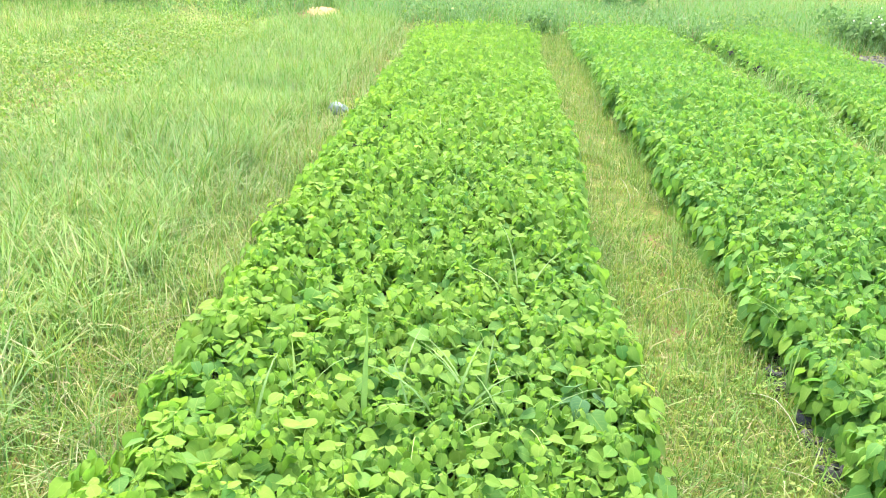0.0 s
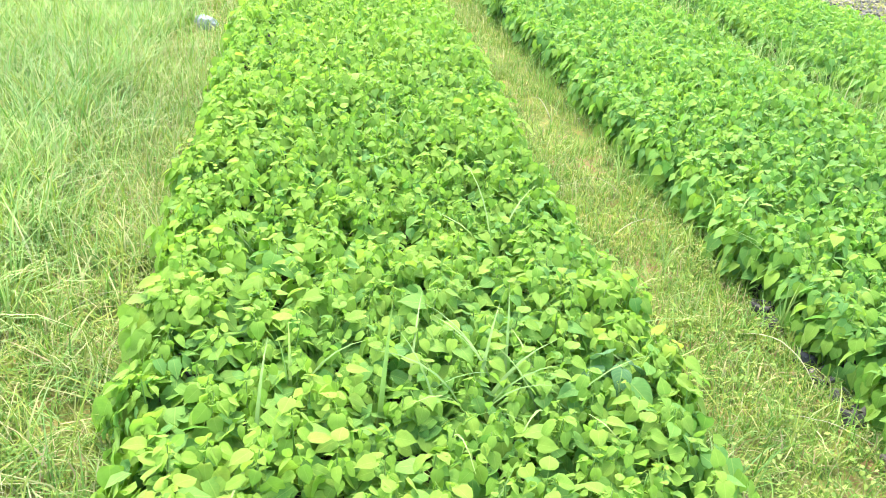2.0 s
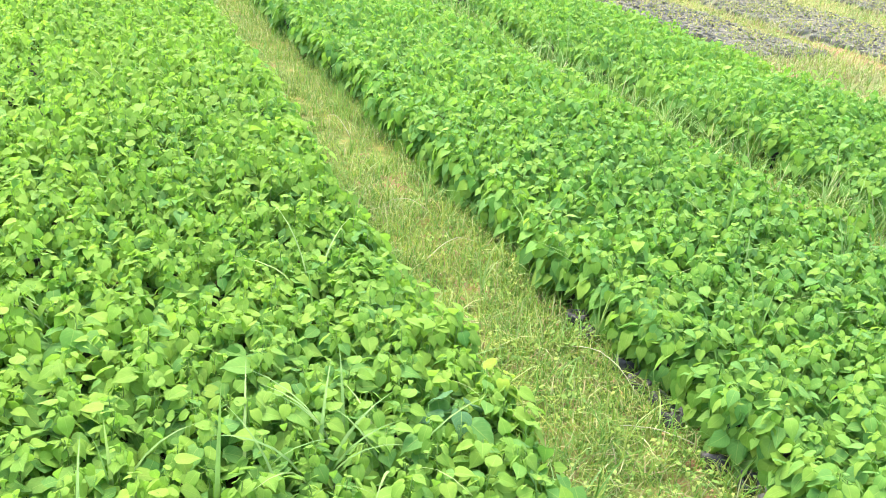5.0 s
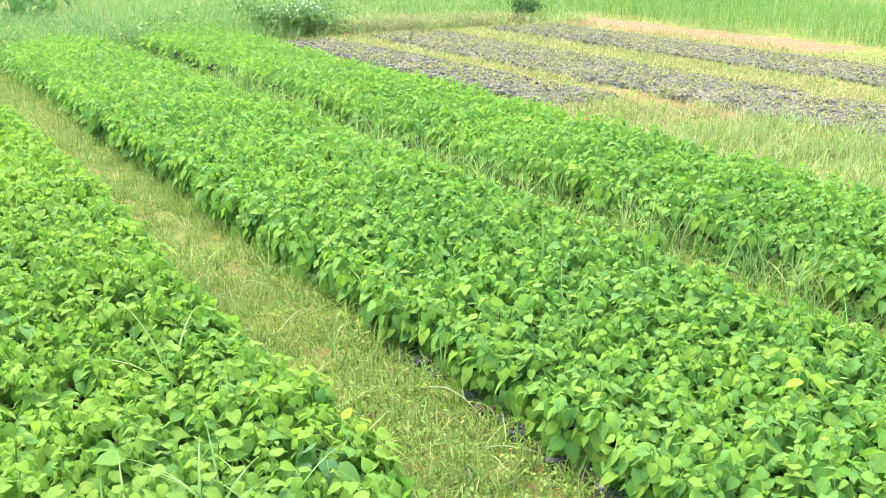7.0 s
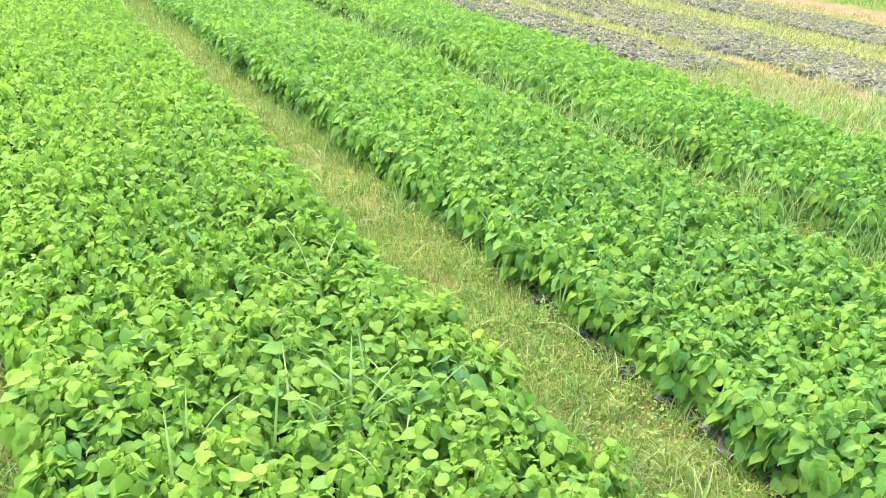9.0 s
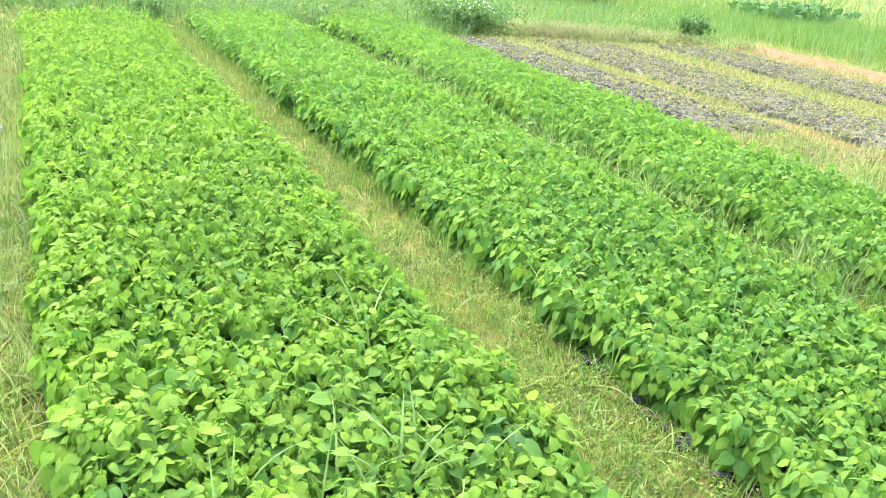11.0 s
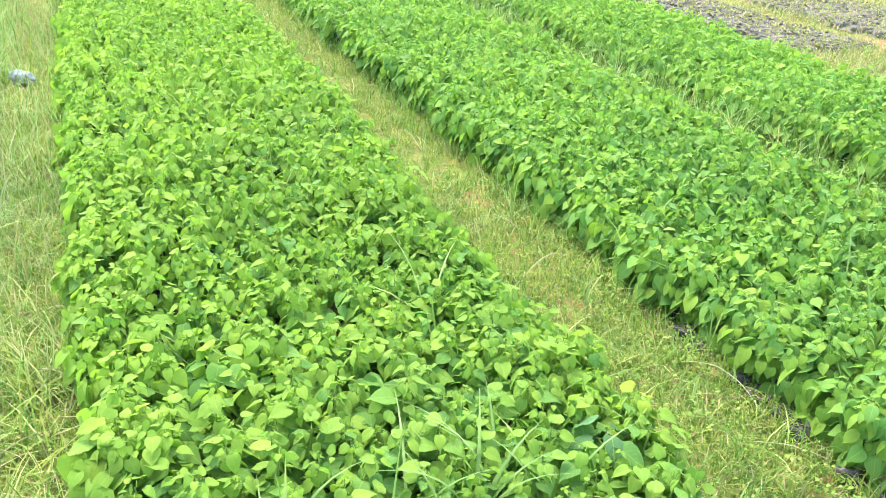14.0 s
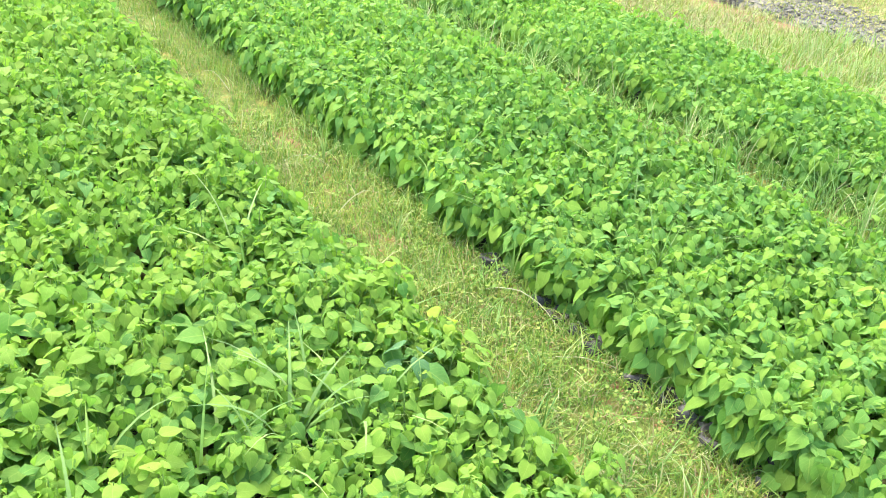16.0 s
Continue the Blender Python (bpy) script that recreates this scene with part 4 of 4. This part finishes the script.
herbs(4500, 4.2, 7.2, 12.8, 14.6, 0.45, "green leafy weeds behind the field", [DARK, WEED], (0.5, 0.5))
herbs(3500, 6.5, 13.0, 14.2, 16.0, 0.5, "green leafy weeds in the grass behind the field", [DARK, WEED], (0.6, 0.4))
# dense and mostly dark, to paint the shadowed grass base behind the beds
herbs(5500, -1.0, 4.8, 12.1, 14.0, 0.42, "green leafy weeds behind the beds, dark for the shadowed grass base", [DARK, WEED], (0.75, 0.25))
herbs(4500, -8.0, -2.5, 11.3, 14.0, 0.42, "dark leafy weeds behind the weedy patch", [DARK, WEED], (0.6, 0.4))


def shrub(x, y, wide, tall, count, leaf, mat, label, flowers=0, name="shrub", base=0.0):
    thing = group_of(name, label, name.replace("_", " "), "", "", pose(x, y, base))
    g = np.random.default_rng(int(abs(x) * 100 + abs(y) * 10))
    ends = []
    for k in range(9):
        a, r = g.uniform(0, 6.28), wide * 0.5 * math.sqrt(g.random())
        e = np.array([math.cos(a) * r, math.sin(a) * r, tall * g.uniform(0.55, 0.95)])
        mid = e * np.array([0.35, 0.35, 0.55]) + g.normal(0, 0.02, 3)
        part("branch", plain("branch", *tube([(0, 0, -0.02), tuple(mid), tuple(e)], (0.014, 0.010, 0.004)), [SHOOT]), thing)
        ends.append((mid, e))
    who = g.integers(0, len(ends), count)
    t = g.uniform(-0.2, 1.1, count)
    a, b = np.array([e[0] for e in ends])[who], np.array([e[1] for e in ends])[who]
    spot = a + (b - a) * t[:, None] + g.normal(0, 1, (count, 3)) * np.array([wide * 0.13, wide * 0.13, tall * 0.1])
    spot[:, 2] = np.clip(spot[:, 2], 0.03, None)
    if count <= 100:
        rot = turns(g.uniform(0, 6.28, count), g.normal(0.5, 0.35, count), g.normal(0, 0.4, count))
        kinds = [mesh_of("leaf", v, np.concatenate([np.array(q) for q in f]), [len(q) for q in f], [mat], uv=uv) for v, f, uv in LEAVES[:2]]
        for k in range(count):
            part("leaf", kinds[k % 2], thing, "", Matrix.Translation(spot[k]) @ Matrix(rot[k].tolist()).to_4x4() @ Matrix.Scale(leaf * g.uniform(0.6, 1.3), 4))
        return thing
    me = scatter("leaves", FAR_LEAVES if leaf < 0.15 else LEAVES[:3], g.integers(0, 3, count), spot, turns(g.uniform(0, 6.28, count), g.normal(0.5, 0.35, count), g.normal(0, 0.4, count)), leaf * g.uniform(0.6, 1.3, count), np.zeros(count, int), [mat])
    tagged(part("leaves", me, thing), kind="stuff")
    if flowers:
        pick = np.argsort(-(spot[:, 2] - spot[:, 1] * 0.6 + g.normal(0, 0.15, count)))[:flowers]
        v, f = [], []
        for s in spot[pick]:
            for k in range(5):
                c, d = 6.28 * k / 5, 6.28 * (k + 0.5) / 5
                o = len(v)
                q = s + np.array([0, -0.02, 0.04])
                v += [tuple(q), tuple(q + 0.011 * np.array([math.cos(c), math.sin(c) * 0.4, math.sin(c)])), tuple(q + 0.015 * np.array([math.cos(d), math.sin(d) * 0.4 - 0.2, math.sin(d)]))]
                c2 = 6.28 * (k + 1) / 5
                v.append(tuple(q + 0.011 * np.array([math.cos(c2), math.sin(c2) * 0.4, math.sin(c2)])))
                f.append((o, o + 1, o + 2, o + 3))
        tagged(part("flowers", plain("flowers", v, f, [PETAL]), thing, "small white flowers"), kind="stuff")
    return thing


shrub(5.95, 12.95, 1.4, 0.55, 2200, 0.065, DARK, "dense green shrub dotted with small white flowers", 28)
shrub(4.5, 13.9, 0.8, 0.3, 600, 0.06, DARK, "green shrub growing in tall grass")
shrub(6.7, 13.3, 1.3, 0.5, 1300, 0.06, DARK, "spreading green shrub beside dry grass", 8)
shrub(11.6, 13.6, 0.65, 0.5, 900, 0.07, DARK, "small rounded dark green shrub beside dry grass")
shrub(1.1, 12.5, 0.5, 0.3, 350, 0.06, DARK, "low dark weedy shrub at the end of the path")
shrub(-3.6, 13.6, 1.3, 0.5, 1100, 0.08, DARK, "dark green leafy shrub in pale grass")
shrub(-5.2, 12.9, 1.3, 0.5, 1100, 0.08, DARK, "dark green leafy shrub at the edge of the weedy patch")
shrub(-6.6, 12.6, 1.2, 0.5, 900, 0.08, DARK, "dark green leafy shrub in tall pale grass")
shrub(13.8, 20.5, 2.2, 1.0, 1300, 0.12, DARK, "broad dark green shrub far off in the grass")
shrub(19.6, 19.2, 3.4, 0.6, 300, 0.24, BROAD, "sprawling creeper with large pale green leaves", name="creeper")
shrub(21.6, 19.6, 2.6, 0.6, 220, 0.24, BROAD, "sprawling creeper with large pale green leaves", name="creeper")
shrub(-0.6, 15.4, 1.2, 0.55, 40, 0.24, BROAD, "creeper with large grey-green leaves in the grass", name="creeper")
shrub(2.7, 16.4, 1.6, 0.6, 60, 0.24, BROAD, "creeper with large leaves, one of them yellowed", name="creeper")


# ---- loose things ----
def sack(x, y):
    """A crumpled plastic sack lying in the grass."""
    bm = bmesh.new()
    bmesh.ops.create_icosphere(bm, subdivisions=4, radius=1.0)
    for v in bm.verts:
        n = v.co.copy()
        k = 1 + 0.22 * noise.noise(n * 2.1) + 0.10 * noise.noise(n * 5.0 + Vector((3, 1, 0))) + 0.04 * abs(noise.noise(n * 13.0))
        v.co = Vector((n.x * 0.09 * k * (1 + 0.2 * n.y), n.y * 0.052 * k, max(n.z, -0.8) * 0.050 * k + 0.04))
    for f in bm.faces:
        f.smooth = True
    me = bpy.data.meshes.new("plastic_sack")
    bm.to_mesh(me)
    bm.free()
    me.materials.append(SACK)
    tagged(part("plastic_sack", me, None, "", pose(x, y, 0.0, 0, 6, -38)), "crumpled pale blue plastic sack lying in grass", "plastic sack")


sack(-0.76, 6.16)


def soil_mound(x, y):
    """A heap of loose laterite in the grass."""
    bm = bmesh.new()
    bmesh.ops.create_grid(bm, x_segments=40, y_segments=40, size=1.0)
    for v in bm.verts:
        d = math.hypot(v.co.x, v.co.y)
        h = max(0.0, 1 - d ** 1.6) * 0.85 + 0.05 * noise.noise(v.co * 4) * (d < 1) + 0.02 * noise.noise(v.co * 15) * (d < 1)
        v.co = Vector((v.co.x * 0.36, v.co.y * 0.5, 0.09 * max(h, -0.02)))
    for f in bm.faces:
        f.smooth = True
    me = bpy.data.meshes.new("soil_mound")
    bm.to_mesh(me)
    bm.free()
    me.materials.append(SOIL)
    tagged(part("soil_mound", me, None, "", pose(x, y, -0.02)), "heap of orange laterite soil in tall grass", "soil mound")


soil_mound(-2.27, 13.5)


def odd_seedling(spot, mat, count, size, tall, label, seed, mixed_in=9):
    """A seedling whose leaves differ from the others."""
    g = np.random.default_rng(seed)
    thing = group_of("seedling", label, "seedling", "", "seedlings in the beds", pose(spot[0], spot[1], 0))
    part("stem", plain("stem", *tube([(0, 0, 0.06), (0.004, 0.003, 0.14), (0, 0, tall)], (0.003, 0.0026, 0.0014)), [SHOOT]), thing, "thin green stem")
    part("grow_bag", bag_mesh[seed % 4], thing, "black polythene bag full of earth")
    for k in range(count + mixed_in):
        v, f, uv = LEAVES[k % 6]
        me = mesh_of("leaf", v, np.concatenate([np.array(q) for q in f]), [len(q) for q in f], [mat], uv=uv) if k < count else leaf_mesh[k % 6, LEAF.name]
        rot = turns(np.array([k * 2.4 + 0.4]), np.array([g.uniform(0.15, 0.6)]), np.array([g.normal(0, 0.2)]))[0]
        z = size * g.uniform(0.75, 1.15)
        at = Vector((0, 0, tall - 0.012 * k)) - Matrix(rot.tolist()) @ Vector((0, -0.4, -0.2)) * z
        part("leaf", me, thing, "", Matrix.Translation(at) @ Matrix(rot.tolist()).to_4x4() @ Matrix.Scale(z, 4))


odd_seedling(ODD[0], YELLOW, 5, 0.05, 0.255, "seedling with bright yellow leaves at the edge of its bed", 3)
odd_seedling(ODD[1], DEEP, 4, 0.078, 0.255, "seedling with large dark bluish-green leaves", 4)
odd_seedling(ODD[3], YELLOW, 7, 0.06, 0.30, "seedling with yellowing leaves in the middle of its bed", 6)
odd_seedling(ODD[4], YELLOW, 6, 0.055, 0.30, "seedling with yellowing leaves in the middle of its bed", 7)
odd_seedling(ODD[5], YELLOW, 1, 0.085, 0.25, "seedling with one large yellowing leaf on top", 8)
odd_seedling(ODD[2], YELLOW, 5, 0.042, 0.22, "seedling with small yellow leaves at the edge of its bed", 5)


def grass_tuft(x, y, count, tall, wide, arch, seed):
    """A tuft of long grass: each blade a creased, tapered strip that bows over."""
    g = np.random.default_rng(seed)
    thing = group_of("grass_tuft", "tuft of long pale grass blades growing through the seedlings", "grass tuft", "", "grass tufts in the beds", pose(x, y, 0))
    for k in range(count):
        a, length, bend, w = g.uniform(0, 6.28), 1.12 * tall * g.uniform(0.8, 1.1), (arch * g.uniform(0.8, 1.2) if arch else g.choice((g.uniform(0.02, 0.2), g.uniform(0.35, 0.75)))), 1.1 * wide * g.uniform(0.7, 1.2)
        side = a + 1.57 + g.normal(0, 0.4)
        v, f = [], []
        for t in np.linspace(0, 1, 9):
            d = length * (0.06 * t + bend * t ** 2.2)
            z = length * (t * (1 - 0.2 * bend) - 0.5 * bend * t ** 3.2)
            h = 0.5 * w * (1 - t ** 2.2) * (0.6 + 0.4 * min(1, t * 3)) + 0.0004
            c = np.array([math.cos(a) * d, math.sin(a) * d, z])
            e = np.array([math.cos(side), math.sin(side), 0]) * h
            v += [tuple(c - e), tuple(c - np.array([math.cos(a), math.sin(a), 0.3]) * h * 0.35), tuple(c + e)]
        for j in range(8):
            o = 3 * j
            f += [(o, o + 1, o + 4, o + 3), (o + 1, o + 2, o + 5, o + 4)]
        part("blade", plain("blade", v, f, [BLADE]), thing)


TUFTS = ((0.085, 1.64, 1, 0.43, 0.021, 0.03), (0.16, 1.70, 2, 0.40, 0.010, 0.5), (0.32, 1.66, 6, 0.40, 0.011, 0.5), (0.50, 1.62, 5, 0.41, 0.010, 0.5), (0.41, 1.73, 4, 0.41, 0.010, 0.45), (0.24, 1.58, 3, 0.40, 0.010, 0.5), (-0.20, 1.52, 2, 0.40, 0.010, 0.55), (-0.12, 1.75, 3, 0.40, 0.010), (0.55, 2.55, 3, 0.44, 0.010), (0.28, 3.6, 3, 0.40, 0.009),
         (0.7, 1.95, 3, 0.40, 0.010), (1.85, 1.9, 3, 0.42, 0.010), (2.3, 2.6, 4, 0.44, 0.010), (2.66, 2.3, 5, 0.40, 0.008), (2.6, 3.2, 5, 0.42, 0.008),
         (1.65, 2.9, 3, 0.38, 0.009), (2.75, 4.2, 6, 0.42, 0.007), (2.0, 3.9, 3, 0.42, 0.010), (0.1, 4.9, 4, 0.42, 0.010), (2.7, 5.4, 6, 0.45, 0.010),
         (2.1, 5.6, 4, 0.42, 0.010), (0.5, 6.3, 4, 0.42, 0.010), (2.6, 6.8, 6, 0.44, 0.011), (3.15, 2.9, 7, 0.34, 0.006), (3.1, 4.1, 7, 0.34, 0.006), (3.2, 1.9, 7, 0.32, 0.006),
         (1.45, 2.2, 5, 0.20, 0.006), (1.2, 2.6, 5, 0.20, 0.006), (1.3, 3.4, 6, 0.22, 0.006), (-0.62, 2.6, 4, 0.24, 0.005), (-0.9, 2.2, 6, 0.26, 0.005), (-1.0, 3.2, 7, 0.30, 0.005))
for k, numbers in enumerate(TUFTS):
    grass_tuft(*(*numbers, 0.0)[:6], 50 + k)


def dry_stalk(x, y, length, turn, rise, seed):
    """A bleached grass stalk that has fallen over in a low arc."""
    g = np.random.default_rng(seed)
    v, f = [], []
    for t in np.linspace(0, 1, 10):
        h = 0.0028 * (1 - 0.7 * t) + 0.0006
        c = (length * t, 0.05 * length * math.sin(2.4 * t), 0.012 + rise * math.sin(math.pi * t) + 0.004 * g.random())
        v += [(c[0], c[1] - h, c[2]), (c[0], c[1], c[2] + h * 0.5), (c[0], c[1] + h, c[2]), (c[0], c[1], c[2] - h * 0.3)]
    for j in range(9):
        for k in range(4):
            a, b = 4 * j + k, 4 * j + (k + 1) % 4
            f.append((a, b, b + 4, a + 4))
    tagged(part("grass_stalk", plain("grass_stalk", v, f, [BLEACHED]), None, "", pose(x, y, 0, 0, 0, turn)), "bleached dry grass stalk bent over the ground", "grass stalk", "dry stalks")


for k, numbers in enumerate(((1.31, 2.20, 0.36, -78, 0.07), (1.44, 1.62, 0.26, 140, 0.03), (1.1, 2.9, 0.3, 15, 0.06), (1.3, 3.3, 0.28, 160, 0.08),
                             (-0.72, 2.75, 0.34, -48, 0.07), (-0.8, 2.3, 0.3, 20, 0.05), (1.25, 4.4, 0.3, 100, 0.07))):
    dry_stalk(*numbers, 90 + k)
